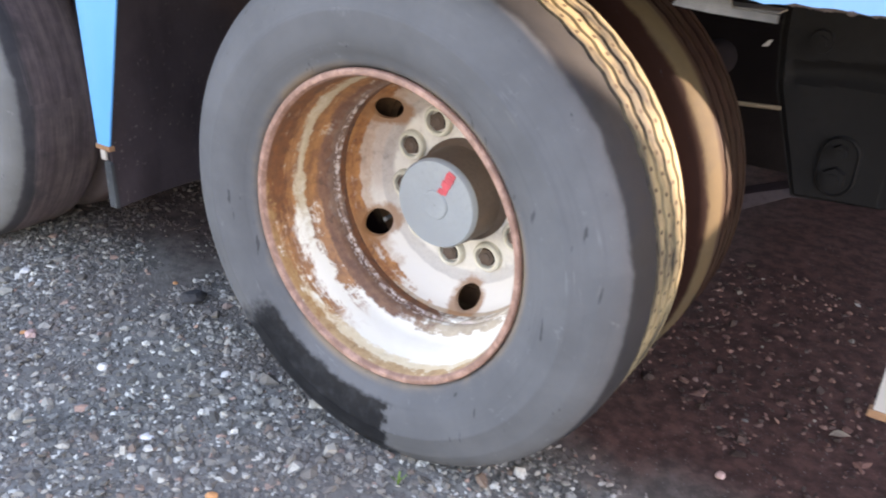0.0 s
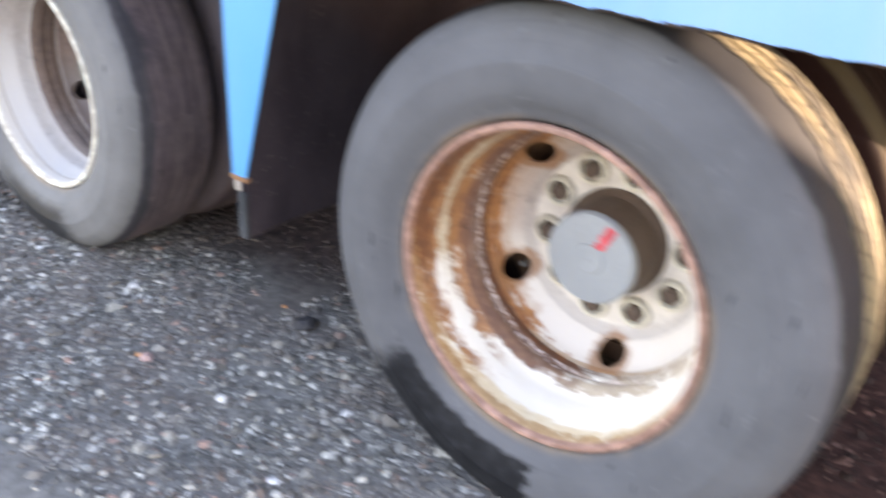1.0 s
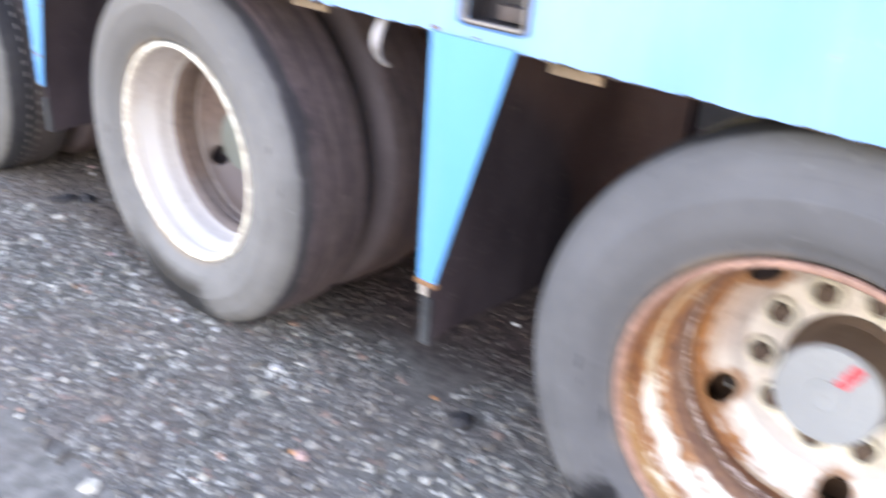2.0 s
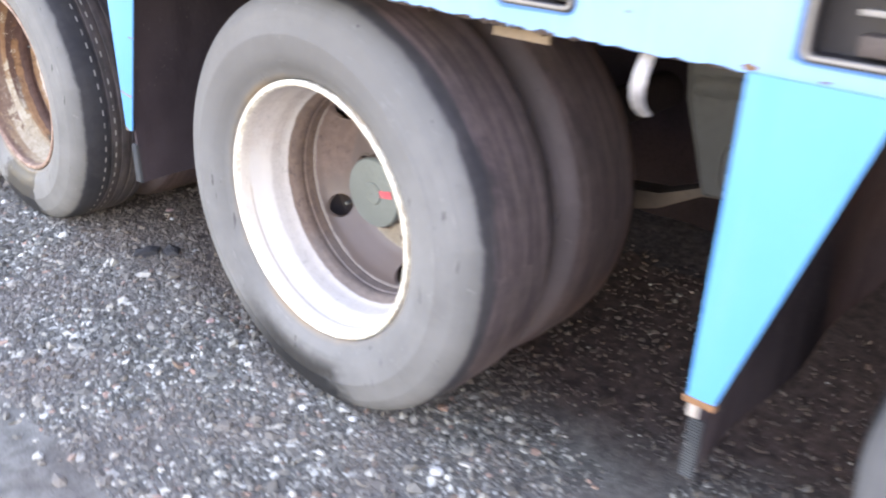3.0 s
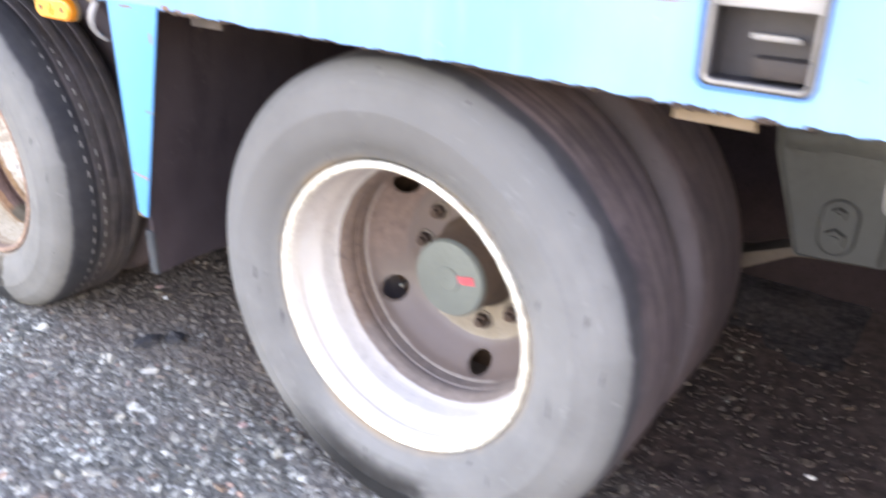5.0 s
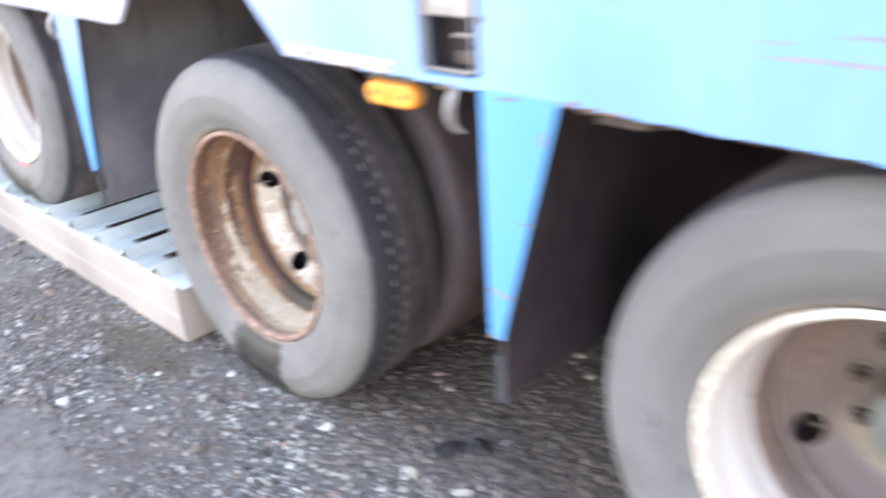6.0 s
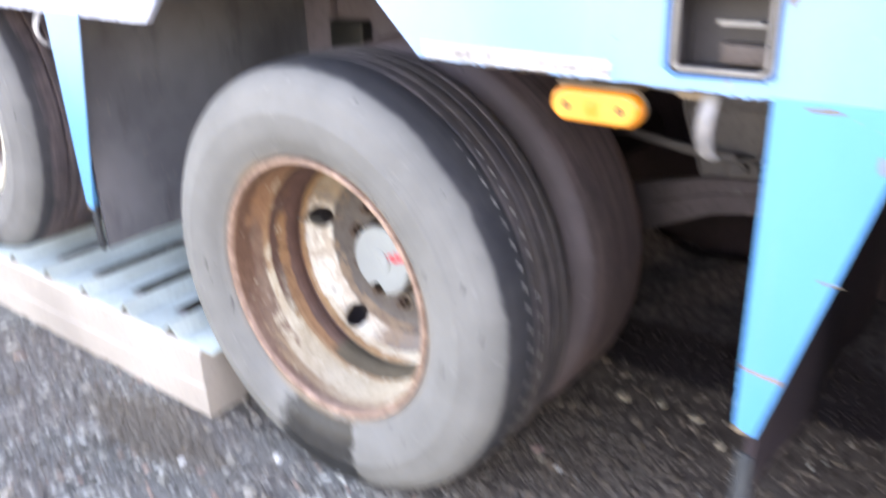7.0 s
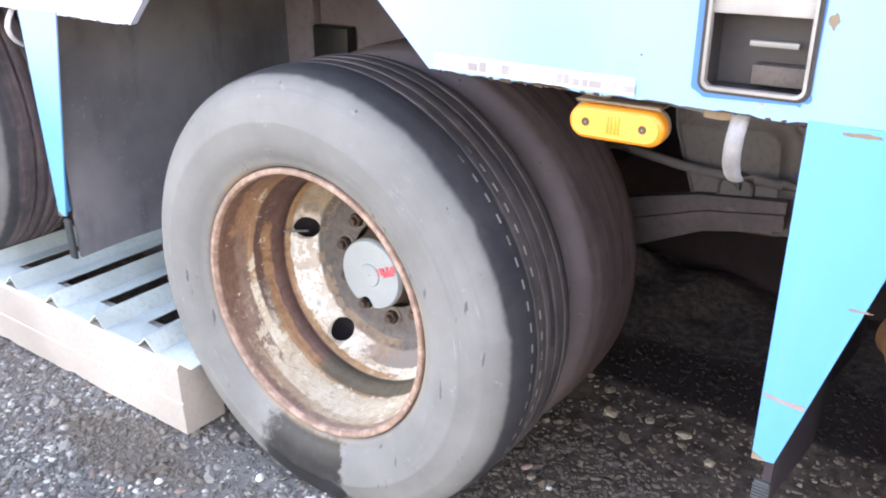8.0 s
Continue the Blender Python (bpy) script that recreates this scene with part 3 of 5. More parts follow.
def stone_material():
    m = Mat("mixed_gravel", 0.75)
    m.b.inputs["Specular IOR Level"].default_value = 0.25
    g = m.n.new("ShaderNodeNewGeometry")
    rnd = g.outputs["Random Per Island"]
    c = m.ramp(rnd, [(0.0, (0.075, 0.074, 0.067)), (0.16, (0.105, 0.102, 0.093)), (0.36, (0.145, 0.141, 0.126)), (0.56, (0.205, 0.199, 0.178)),
                     (0.73, (0.33, 0.322, 0.284)), (0.81, (0.21, 0.145, 0.110)), (0.83, (0.48, 0.465, 0.409)), (0.885, (0.66, 0.648, 0.585)), (0.978, (0.46, 0.285, 0.219))], "CONSTANT")
    n = m.noise(180, 3)
    c = m.mix(m.math("MULTIPLY", m.step(n, 0.45, 0.7), 0.4), c, (0.16, 0.155, 0.15))
    x, y, z = m.xyz()
    packed = earth_patch(m, x, y)
    c = m.mix(m.math("MULTIPLY", m.step(m.noise(2.6, 5, 0.6), 0.36, 0.62), 0.62), c, (0.195, 0.165, 0.145))
    c = m.mix(m.math("MULTIPLY", packed, 0.85), c, (0.145, 0.120, 0.095))
    # brown dirt on the stones, darkened by the first wheel as painted shade
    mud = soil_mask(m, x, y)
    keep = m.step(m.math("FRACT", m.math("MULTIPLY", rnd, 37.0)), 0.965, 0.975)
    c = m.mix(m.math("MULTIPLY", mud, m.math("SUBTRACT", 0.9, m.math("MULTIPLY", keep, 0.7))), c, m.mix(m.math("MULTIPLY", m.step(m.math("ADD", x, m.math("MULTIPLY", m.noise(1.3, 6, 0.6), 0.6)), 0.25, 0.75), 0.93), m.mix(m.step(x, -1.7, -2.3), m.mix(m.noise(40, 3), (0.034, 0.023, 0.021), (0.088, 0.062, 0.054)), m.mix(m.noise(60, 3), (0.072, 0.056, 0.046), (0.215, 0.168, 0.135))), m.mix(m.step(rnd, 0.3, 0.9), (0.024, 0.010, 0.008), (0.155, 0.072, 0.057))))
    m.colour(m.mix(m.math("MULTIPLY", black_band(m, x, y), 0.93), c, (0.014, 0.010, 0.011)))
    m.bump(n, 0.3, 0.001)
    return m.m


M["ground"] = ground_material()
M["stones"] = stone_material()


# ---- mesh helpers ----
def part(name, bm, material, parent=None, label="", smooth=True, at=None):
    """Links a bmesh as one mesh object under a thing or a part."""
    me = bpy.data.meshes.new(name)
    bmesh.ops.recalc_face_normals(bm, faces=bm.faces)
    bm.to_mesh(me)
    bm.free()
    return part_of(name, me, material, parent, label, smooth, at)


def part_of(name, me, material, parent=None, label="", smooth=True, at=None):
    if not me.materials:
        me.materials.append(material)
        if smooth:
            me.shade_smooth()
            me.set_sharp_from_angle(angle=radians(38))
    ob = new(name, me)
    if parent is not None:
        ob.parent = parent
    if at is not None:
        ob.matrix_basis = at
    if label:
        ob["label"] = label
    return ob


def box(bm, lo, hi, bevel=0.0, m=None):
    c = [(a + b) / 2 for a, b in zip(lo, hi)]
    s = [b - a for a, b in zip(lo, hi)]
    mat = Matrix.Translation(c) @ Matrix.Diagonal((*s, 1))
    if m is not None:
        mat = m @ mat
    vs = bmesh.ops.create_cube(bm, size=1, matrix=mat)["verts"]
    if bevel:
        es = {e for v in vs for e in v.link_edges}
        bmesh.ops.bevel(bm, geom=list(es), offset=bevel, segments=2, affect="EDGES", profile=0.5)
    return bm


def cyl(bm, a, b, r1, r2=None, n=24, caps=True):
    a, b = Vector(a), Vector(b)
    d = b - a
    m = Matrix.Translation((a + b) / 2) @ d.to_track_quat("Z", "Y").to_matrix().to_4x4()
    bmesh.ops.create_cone(bm, cap_ends=caps, segments=n, radius1=r1, radius2=r1 if r2 is None else r2, depth=d.length, matrix=m)
    return bm


def revolve(bm, prof, n, closed=False, warp=None):
    """Turns a profile of (radius, depth) round the y axis."""
    rings = []
    for k in range(n):
        a = 2 * math.pi * k / n
        ring = []
        for i, (r, y) in enumerate(prof):
            rr, yy = warp(i, r, y, a) if warp else (r, y)
            ring.append(bm.verts.new((rr * math.cos(a), yy, rr * math.sin(a))))
        rings.append(ring)
    m = len(prof)
    for k in range(n):
        p, q = rings[k], rings[(k + 1) % n]
        for i in range(m if closed else m - 1):
            j = (i + 1) % m
            bm.faces.new((p[i], p[j], q[j], q[i]))
    return bm


def plate(bm, loops, y0, y1):
    """A flat plate in the x-z plane between two depths: an outline and any holes in it."""
    es = []
    for loop in loops:
        vs = [bm.verts.new((x, y0, z)) for x, z in loop]
        es += [bm.edges.new((vs[i], vs[(i + 1) % len(vs)])) for i in range(len(vs))]
    fs = [g for g in bmesh.ops.triangle_fill(bm, use_beauty=True, use_dissolve=False, edges=es)["geom"] if isinstance(g, bmesh.types.BMFace)]
    ext = bmesh.ops.extrude_face_region(bm, geom=fs, use_keep_orig=True)["geom"]
    for v in ext:
        if isinstance(v, bmesh.types.BMVert):
            v.co.y = y1
    return bm


def round_rect(x0, z0, x1, z1, r, n=5):
    out = []
    for cx, cz, a0 in ((x1 - r, z1 - r, 0), (x0 + r, z1 - r, 90), (x0 + r, z0 + r, 180), (x1 - r, z0 + r, 270)):
        for k in range(n + 1):
            a = radians(a0 + 90 * k / n)
            out.append((cx + r * math.cos(a), cz + r * math.sin(a)))
    return out


def sweep(bm, pts, w, h, n=8):
    """A strap with an oval section along a line of points."""
    rings = []
    for i, p in enumerate(pts):
        p = Vector(p)
        d = (Vector(pts[min(i + 1, len(pts) - 1)]) - Vector(pts[max(i - 1, 0)])).normalized()
        s = d.cross(Vector((1, 0, 0)))
        s = s.normalized() if s.length > 1e-4 else Vector((0, 1, 0))
        u = s.cross(d).normalized()
        rings.append([bm.verts.new(p + u * (w * math.cos(2 * math.pi * k / n)) + s * (h * math.sin(2 * math.pi * k / n))) for k in range(n)])
    for a, b in zip(rings, rings[1:]):
        for k in range(n):
            bm.faces.new((a[k], a[(k + 1) % n], b[(k + 1) % n], b[k]))
    bm.faces.new(rings[0])
    bm.faces.new(rings[-1])
    return bm


# ---- ground ----
def height(x, y):
    return 0.006 * noise.noise((x * 2.1, y * 2.1, 0.3)) + 0.003 * noise.noise((x * 9, y * 9, 1.7))


bm = bmesh.new()
xs = [-60, -25, -12, -7] + [-6 + 0.06 * k for k in range(125)] + [2.2, 4, 12, 25, 60]
ys = [-60, -25, -10, -4, -2] + [-1.2 + 0.06 * k for k in range(55)] + [2.6, 4, 10, 25, 60]
grid = [[bm.verts.new((x, y, height(x, y) - 0.004 if -6 < x < 2 and -1.3 < y < 2.2 else -0.004)) for y in ys] for x in xs]
for i in range(len(xs) - 1):
    for j in range(len(ys) - 1):
        bm.faces.new((grid[i][j], grid[i + 1][j], grid[i + 1][j + 1], grid[i][j + 1]))
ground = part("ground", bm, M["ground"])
tagged(ground, "dark compacted gravel and broken asphalt yard", "ground", kind="structure")

ICO = bmesh.new()
bmesh.ops.create_icosphere(ICO, subdivisions=1, radius=1.0)
ICO_V = np.array([v.co[:] for v in ICO.verts])
ICO_F = np.array([[v.index for v in f.verts] for f in ICO.faces])
ICO.free()


def gravel(name, count, lo, hi, size, seed):
    rng = np.random.default_rng(seed)
    xy = rng.uniform(lo, hi, (count, 2))
    # looser drifts and barer patches
    thick = [0.38 * max(0.0, 1 - ((x + 2.05) / 1.15) ** 2) - 0.55 * min(1.0, max(0.0, (y - (0.36 if -0.85 < x < -0.05 else 0.08)) / 0.25)) * (y < 0.5 or size > 0.008) - (0.10 if x < -3.0 else 0.04 if x > -1.1 else 0.0) for x, y in xy]
    keep = np.array([0.5 + 0.5 * noise.noise((x * 1.9, y * 1.9, 5.0)) + 0.35 * noise.noise((x * 6, y * 6, 2.0)) for x, y in xy]) + thick > rng.uniform(-0.1, 0.85, count)
    xy = xy[keep]
    n = len(xy)
    s = size * np.exp(rng.normal(0, 0.42, n)).clip(0.4, 2.6)
    sc = np.stack([s * rng.uniform(0.7, 1.4, n), s * rng.uniform(0.6, 1.1, n), s * rng.uniform(0.3, 0.65, n)], 1)
    v = ICO_V[None] * sc[:, None] * rng.uniform(0.55, 1.3, (n, len(ICO_V), 1))
    a = rng.uniform(0, 2 * np.pi, n)
    c, d = np.cos(a)[:, None], np.sin(a)[:, None]
    tilt = rng.normal(0, 0.35, (n, 1))
    x, y, z = v[..., 0], v[..., 1], v[..., 2]
    x, z = x * np.cos(tilt) - z * np.sin(tilt), x * np.sin(tilt) + z * np.cos(tilt)
    gz = np.array([height(p[0], p[1]) for p in xy])
    v = np.stack([x * c - y * d + xy[:, :1], x * d + y * c + xy[:, 1:], z + gz[:, None] - 0.004 + 0.15 * sc[:, 2:]], -1).reshape(-1, 3)
    f = (ICO_F[None] + np.arange(n)[:, None, None] * len(ICO_V)).reshape(-1, 3)
    me = bpy.data.meshes.new(name)
    me.from_pydata(v, [], f)
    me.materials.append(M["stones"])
    return new(name, me)


tagged(gravel("gravel", 128000, (-4.7, -0.55), (1.1, 0.50), 0.0054, 3), "loose mixed grey and white gravel chips on the yard", "gravel", kind="stuff")
tagged(gravel("buried_gravel", 18000, (-5.4, 0.10), (1.3, 1.35), 0.0062, 5), "muddy gravel chips under the trailer", "gravel", kind="stuff")
tagged(gravel("coarse_gravel", 9500, (-5.2, -0.6), (1.2, 0.60), 0.0092, 8), "larger pale and dark gravel stones strewn over the yard", "gravel", kind="stuff")

# earth and broken asphalt pushed up in a low bank under the trailer
def bank(x, y):
    rise = 0.030 + 0.11 * min(1.0, max(0.0, (-2.55 - x) / 0.65)) if x < -2.0 else 0.030
    over = max(0.0, 1 - abs(y - 1.50) / 0.45)
    return rise * over * (0.75 + 0.5 * noise.noise((x * 5, y * 5, 3.1)) + 0.18 * noise.noise((x * 17, y * 17, 1.2))) - 0.012


bm = bmesh.new()
nx, ny = 130, 32
grid = [[bm.verts.new((-3.75 + 2.75 * i / nx, 1.04 + 0.56 * j / ny, bank(-3.75 + 2.75 * i / nx, 1.04 + 0.56 * j / ny))) for j in range(ny + 1)] for i in range(nx + 1)]
for i in range(nx):
    for j in range(ny):
        bm.faces.new((grid[i][j], grid[i + 1][j], grid[i + 1][j + 1], grid[i][j + 1]))
# earth darker than its own tone, for the deep shade under the trailer
bank_m = Mat("shade_earth_bank", 0.9)
bank_m.b.inputs["Specular IOR Level"].default_value = 0.2
bank_n = bank_m.noise(38, 6, 0.7)
bank_m.colour(bank_m.mix(bank_m.step(bank_n, 0.35, 0.68), (0.032, 0.027, 0.030), (0.084, 0.073, 0.076)))
bank_m.bump(bank_n, 0.9, 0.008)
tagged(part("earth_bank", bm, bank_m.m), "low bank of earth under the trailer, darkened for shade", "earth", kind="stuff")

# ---- the trailer ----
WX = (0.0, -1.66, -3.275, -4.92)     # axles along the trailer
WZ = (0.474, 0.480, 0.466, 0.676)    # hub heights; the last axle is driven up on the ramp
trailer = new("trailer")
tagged(trailer, "pale blue multi-axle truck trailer with worn twin wheels", "trailer")


def slope(x):
    """Height of the lower edge of the side panel: the deck climbs slightly towards the front."""
    return 0.975 - 0.0127 * x


# tyre: one bmesh for each state, shared by the twins
TYRE = [(0.297, 0.016), (0.3018, 0.008), (0.3032, 0.001), (0.3080, -0.006), (0.315, -0.010), (0.322, -0.012), (0.330, -0.0175), (0.345, -0.026), (0.370, -0.033), (0.395, -0.0345), (0.398, -0.0351), (0.402, -0.0350), (0.405, -0.0338),
        (0.425, -0.029), (0.440, -0.0238), (0.444, -0.0230), (0.448, -0.0208), (0.462, -0.013), (0.474, -0.003), (0.4825, 0.009), (0.4880, 0.024), (0.4915, 0.045), (0.4935, 0.068)]
for g in (0.090, 0.125, 0.160, 0.195):
    TYRE += [(0.4940, g - 0.0060), (0.4915, g - 0.0047), (0.4800, g - 0.0042), (0.4800, g + 0.0042), (0.4915, g + 0.0047), (0.4940, g + 0.0060)]
TYRE += [(0.4925, 0.216), (0.4885, 0.228), (0.4820, 0.238), (0.472, 0.246), (0.448, 0.258), (0.402, 0.272), (0.345, 0.262), (0.302, 0.232), (0.296, 0.216)]



def tyre_mesh(name, wear, drop):
    """wear: how far the tread is worn smooth. drop: height of the hub over the ground, where the tyre flattens."""
    bm = bmesh.new()

    def warp(i, r, y, a):
        if r > 0.478 and 0.08 < y < 0.21:
            y += 0.0034 * (1 - wear) * math.sin(a * 60)
            if r < 0.4938:
                r += (0.494 - r) * wear
        return r, y
    revolve(bm, TYRE, 240, True, warp)
    for v in bm.verts:
        if v.co.z < -drop + 0.004:
            d = -drop + 0.004 - v.co.z
            v.co.z = -drop + 0.004
            v.co.y += (-0.5 if v.co.y < 0.11 else 0.5) * d
        low = max(0.0, (-v.co.z - 0.36) / 0.12)
        mid = max(0.0, 1 - abs(math.hypot(v.co.x, v.co.z) - 0.40) / 0.09)
        v.co.y += (-0.010 if v.co.y < 0.11 else 0.010) * min(1, low) * mid
    bmesh.ops.recalc_face_normals(bm, faces=bm.faces)
    me = bpy.data.meshes.new(name)
    bm.to_mesh(me)
    bm.free()
    return me


RIM = [(0.3012, 0.002), (0.3015, -0.0035), (0.2995, -0.0070), (0.2950, -0.0085), (0.2900, -0.0068), (0.2868, -0.0015), (0.2858, 0.010), (0.2848, 0.030), (0.2825, 0.055), (0.2790, 0.070), (0.2745, 0.090), (0.2720, 0.110), (0.2690, 0.125), (0.2620, 0.137), (0.2545, 0.147),
       (0.2520, 0.156), (0.2520, 0.166), (0.2550, 0.169), (0.2550, 0.176), (0.2518, 0.179), (0.2515, 0.205), (0.2620, 0.210), (0.2900, 0.214), (0.3000, 0.2165), (0.3005, 0.220), (0.2960, 0.221), (0.2620, 0.216), (0.2600, 0.155), (0.2690, 0.138), (0.2765, 0.120), (0.2830, 0.080), (0.2880, 0.058), (0.2900, 0.020), (0.2960, 0.008), (0.2985, 0.002)]


def disc_depth(r):
    for (r0, y0), (r1, y1) in zip(DISC, DISC[1:]):
        if r <= r1:
            return y0 + (y1 - y0) * (r - r0) / (r1 - r0)
    return DISC[-1][1]


DISC = [(0.100, 0.288), (0.178, 0.288), (0.184, 0.2865), (0.190, 0.282), (0.197, 0.275), (0.224, 0.248), (0.240, 0.229), (0.2470, 0.217), (0.2490, 0.2080), (0.2520, 0.2020), (0.2530, 0.2020)]


def disc_mesh(name):
    """Dished wheel disc with five round hand holes, its first hole at angle 0."""
    bm = bmesh.new()
    hr, hc, half, ang = 0.0318, 0.2260, 0.0240, 0.180

    def at(r, a):
        return (r * math.cos(a), disc_depth(r), r * math.sin(a))
    inner, outer = [0.106, 0.120, 0.150, 0.170, 0.178, 0.184, hc - half], [hc + half, 0.2512, 0.2521, 0.2530]
    for k in range(5):
        c = 2 * math.pi * k / 5
        per = 2 * math.pi / 5
        # square of the hand hole: rings from the hole's edge to the square's edge
        N = 8
        sq = [(-1 + 2 * i / N, -1) for i in range(N)] + [(1, -1 + 2 * i / N) for i in range(N)] + [(1 - 2 * i / N, 1) for i in range(N)] + [(-1, 1 - 2 * i / N) for i in range(N)]
        rings = []
        for s in (-0.35, -0.12, 0, 0.04, 0.35, 0.7, 1):
            ring = []
            for u, w in sq:
                d = math.hypot(u, w)
                rr, ww = u / d * hr * 0.735, w / d * hr
                if s <= 0:
                    q = 1.0 - (0.06 if s < -0.2 else 0.05 if s < 0 else 0)
                    p = at(hc + rr * q, c + ww * q / hc)
                    p = (p[0], p[1] + (0.012 if s < -0.2 else 0.0015 if s < 0 else 0), p[2])
                else:
                    p = at(hc + rr + (u * half - rr) * s, c + (ww / hc) + (w * ang - ww / hc) * s)
                ring.append(bm.verts.new(p))
            rings.append(ring)
        for p, q in zip(rings, rings[1:]):
            for i in range(len(sq)):
                j = (i + 1) % len(sq)
                bm.faces.new((p[i], p[j], q[j], q[i]))
        # bands inside and outside the square, and the web to the next hole
        aa = [c - ang + 2 * ang * i / N for i in range(N + 1)]
        bb = [c + ang + (per - 2 * ang) * i / 10 for i in range(11)]
        mid = [hc - half + 2 * half * i / N for i in range(N + 1)]
        for angs, rads in ((aa, inner), (aa, outer), (bb, inner[:-1] + mid + outer[1:])):
            vs = [[bm.verts.new(at(r, a)) for a in angs] for r in rads]
            for i in range(len(rads) - 1):
                for j in range(len(angs) - 1):
                    bm.faces.new((vs[i][j], vs[i][j + 1], vs[i + 1][j + 1], vs[i + 1][j]))
    bmesh.ops.remove_doubles(bm, verts=bm.verts, dist=1e-5)
    me = bpy.data.meshes.new(name)
    bmesh.ops.recalc_face_normals(bm, faces=bm.faces)
    bm.to_mesh(me)
    bm.free()
    return me


def nut_mesh():
    """Wheel bolt: a worn hexagon head sunk in its collar, with a low round boss."""
    bm = bmesh.new()
    cyl(bm, (0, 0.002, 0), (0, -0.0110, 0), 0.0205, 0.0195, n=6)
    return revolve(bm, [(0.0004, -0.0145), (0.0070, -0.0140), (0.0105, -0.0125), (0.0115, -0.0100)], 18)


def washer_mesh():
    """Raised collar round a wheel bolt."""
    return revolve(bmesh.new(), [(0.0232, 0.0015), (0.0232, -0.0125), (0.0245, -0.0142), (0.0285, -0.0142), (0.0318, -0.0110), (0.0335, 0.0015)], 28, True)


def hex_nut_mesh():
    bm = bmesh.new()
    cyl(bm, (0, 0.002, 0), (0, -0.017, 0), 0.0170, n=6)
    return cyl(bm, (0, -0.016, 0), (0, -0.028, 0), 0.0100, 0.0094, n=14)


def thin_washer_mesh():
    return revolve(bmesh.new(), [(0.012, 0.0015), (0.012, -0.003), (0.0205, -0.003), (0.0225, -0.0015), (0.0225, 0.0015)], 24, True)


def to_mesh(name, bm):
    me = bpy.data.meshes.new(name)
    bmesh.ops.recalc_face_normals(bm, faces=bm.faces)
    bm.to_mesh(me)
    bm.free()
    return me


rim_bm = bmesh.new()
revolve(rim_bm, RIM, 128, True)
RIM_ME = to_mesh("rim", rim_bm)
DISC_ME, NUT_ME, WASHER_ME = disc_mesh("disc"), to_mesh("wheel_nut", nut_mesh()), to_mesh("washer", washer_mesh())
WASHER_B, NUT_B = to_mesh("washer", thin_washer_mesh()), to_mesh("wheel_nut", hex_nut_mesh())


def wheel(x, z, rim_m, disc_m, tyre_m, hub_m, hole, label, wear, hub_r, hub_y, mark, nut_turn, drop, notch=False, dish=0.0, washer="dirty_washer", inner_wear=1.0, ring=0.150):
    """A twin wheel: outer rim with disc, tyre, hub and nuts; inner rim and tyre behind. hole: degrees of its first hand hole."""
    w = part_of("wheel", RIM_ME.copy(), M[rim_m], trailer, label, at=pose(x, 0, z))
    part_of("disc", DISC_ME.copy(), M[disc_m], w, at=pose(0, dish, 0, 0, -hole, 0))
    part_of("tyre", tyre_mesh("tyre", wear, drop), M[tyre_m], w, "weathered grey tyre with a bare dark patch")
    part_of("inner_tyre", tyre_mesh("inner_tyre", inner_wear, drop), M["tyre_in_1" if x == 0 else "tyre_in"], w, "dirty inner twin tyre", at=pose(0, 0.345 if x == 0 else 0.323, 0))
    part_of("inner_rim", RIM_ME.copy(), M["rust"], w, at=pose(0, 0.560, 0, 0, 0, 180))
    # brake drum that closes the inside
    bm = bmesh.new()
    revolve(bm, [(0.0, 0.305), (0.18, 0.305), (0.205, 0.315), (0.21, 0.5), (0.19, 0.51), (0.0, 0.51)], 48)
    part("brake_drum", bm, M["hub_side"], w)
    # hub with its cap
    bm = bmesh.new()
    revolve(bm, [(hub_r * 1.22, 0.300), (hub_r * 1.22, 0.280), (hub_r * 1.10, 0.268), (hub_r * 1.06, hub_y + 0.03), (hub_r * 1.02, hub_y + 0.012)], 48)
    part("hub", bm, M["hub_side"], w)
    bm = bmesh.new()
    cap = [(hub_r * 1.03, hub_y + 0.014), (hub_r * 1.03, hub_y + 0.006), (hub_r * 0.985, hub_y), (hub_r * 0.34, hub_y - 0.0005), (hub_r * 0.325, hub_y - 0.0035), (hub_r * 0.29, hub_y - 0.0045), (hub_r * 0.25, hub_y - 0.0035), (0.001, hub_y - 0.003)]

    def bite(i, r, y, a):
        if notch and i < 4 and abs(a - radians(258)) < 0.26:
            r -= hub_r * 0.26 * math.sqrt(max(0, 1 - (abs(a - radians(258)) / 0.26) ** 2))
        return r, y
    revolve(bm, cap, 72, False, bite)
    part("hub_cap", bm, M[hub_m], w, "painted round hub cap")
    # painted mark: a row of short dabs across the cap
    ma, r0, r1, mw = mark
    bm = bmesh.new()
    rng = random.Random(int(ma))
    m = pose(0, 0, 0, 0, -ma, 0)
    for k in range(9):
        u0, u1 = r0 + (r1 - r0) * k / 9, r0 + (r1 - r0) * (k + 1) / 9
        for lo, hi in ((-1.0, -0.30), (-0.42, 0.35), (0.25, 1.0)):
            if rng.random() < 0.95 - 0.35 * (k < 3):
                box(bm, (u0 - 0.0006 * rng.random(), hub_y - 0.0024 - 0.0003 * rng.random(), mw * (lo + rng.uniform(-0.1, 0.12))), (u1 - 0.001 * rng.random(), hub_y + 0.001, mw * (hi + rng.uniform(-0.15, 0.1))), 0, m)
    part("paint_mark", bm, M["red"], w, "red paint mark")
    for k in range(10):
        a = radians(nut_turn + 36 * k)
        p = (ring * math.cos(a), 0.287 + dish, ring * math.sin(a))
        part_of("washer", WASHER_ME if washer == "washer" else WASHER_B, M[washer], w, at=pose(*p))
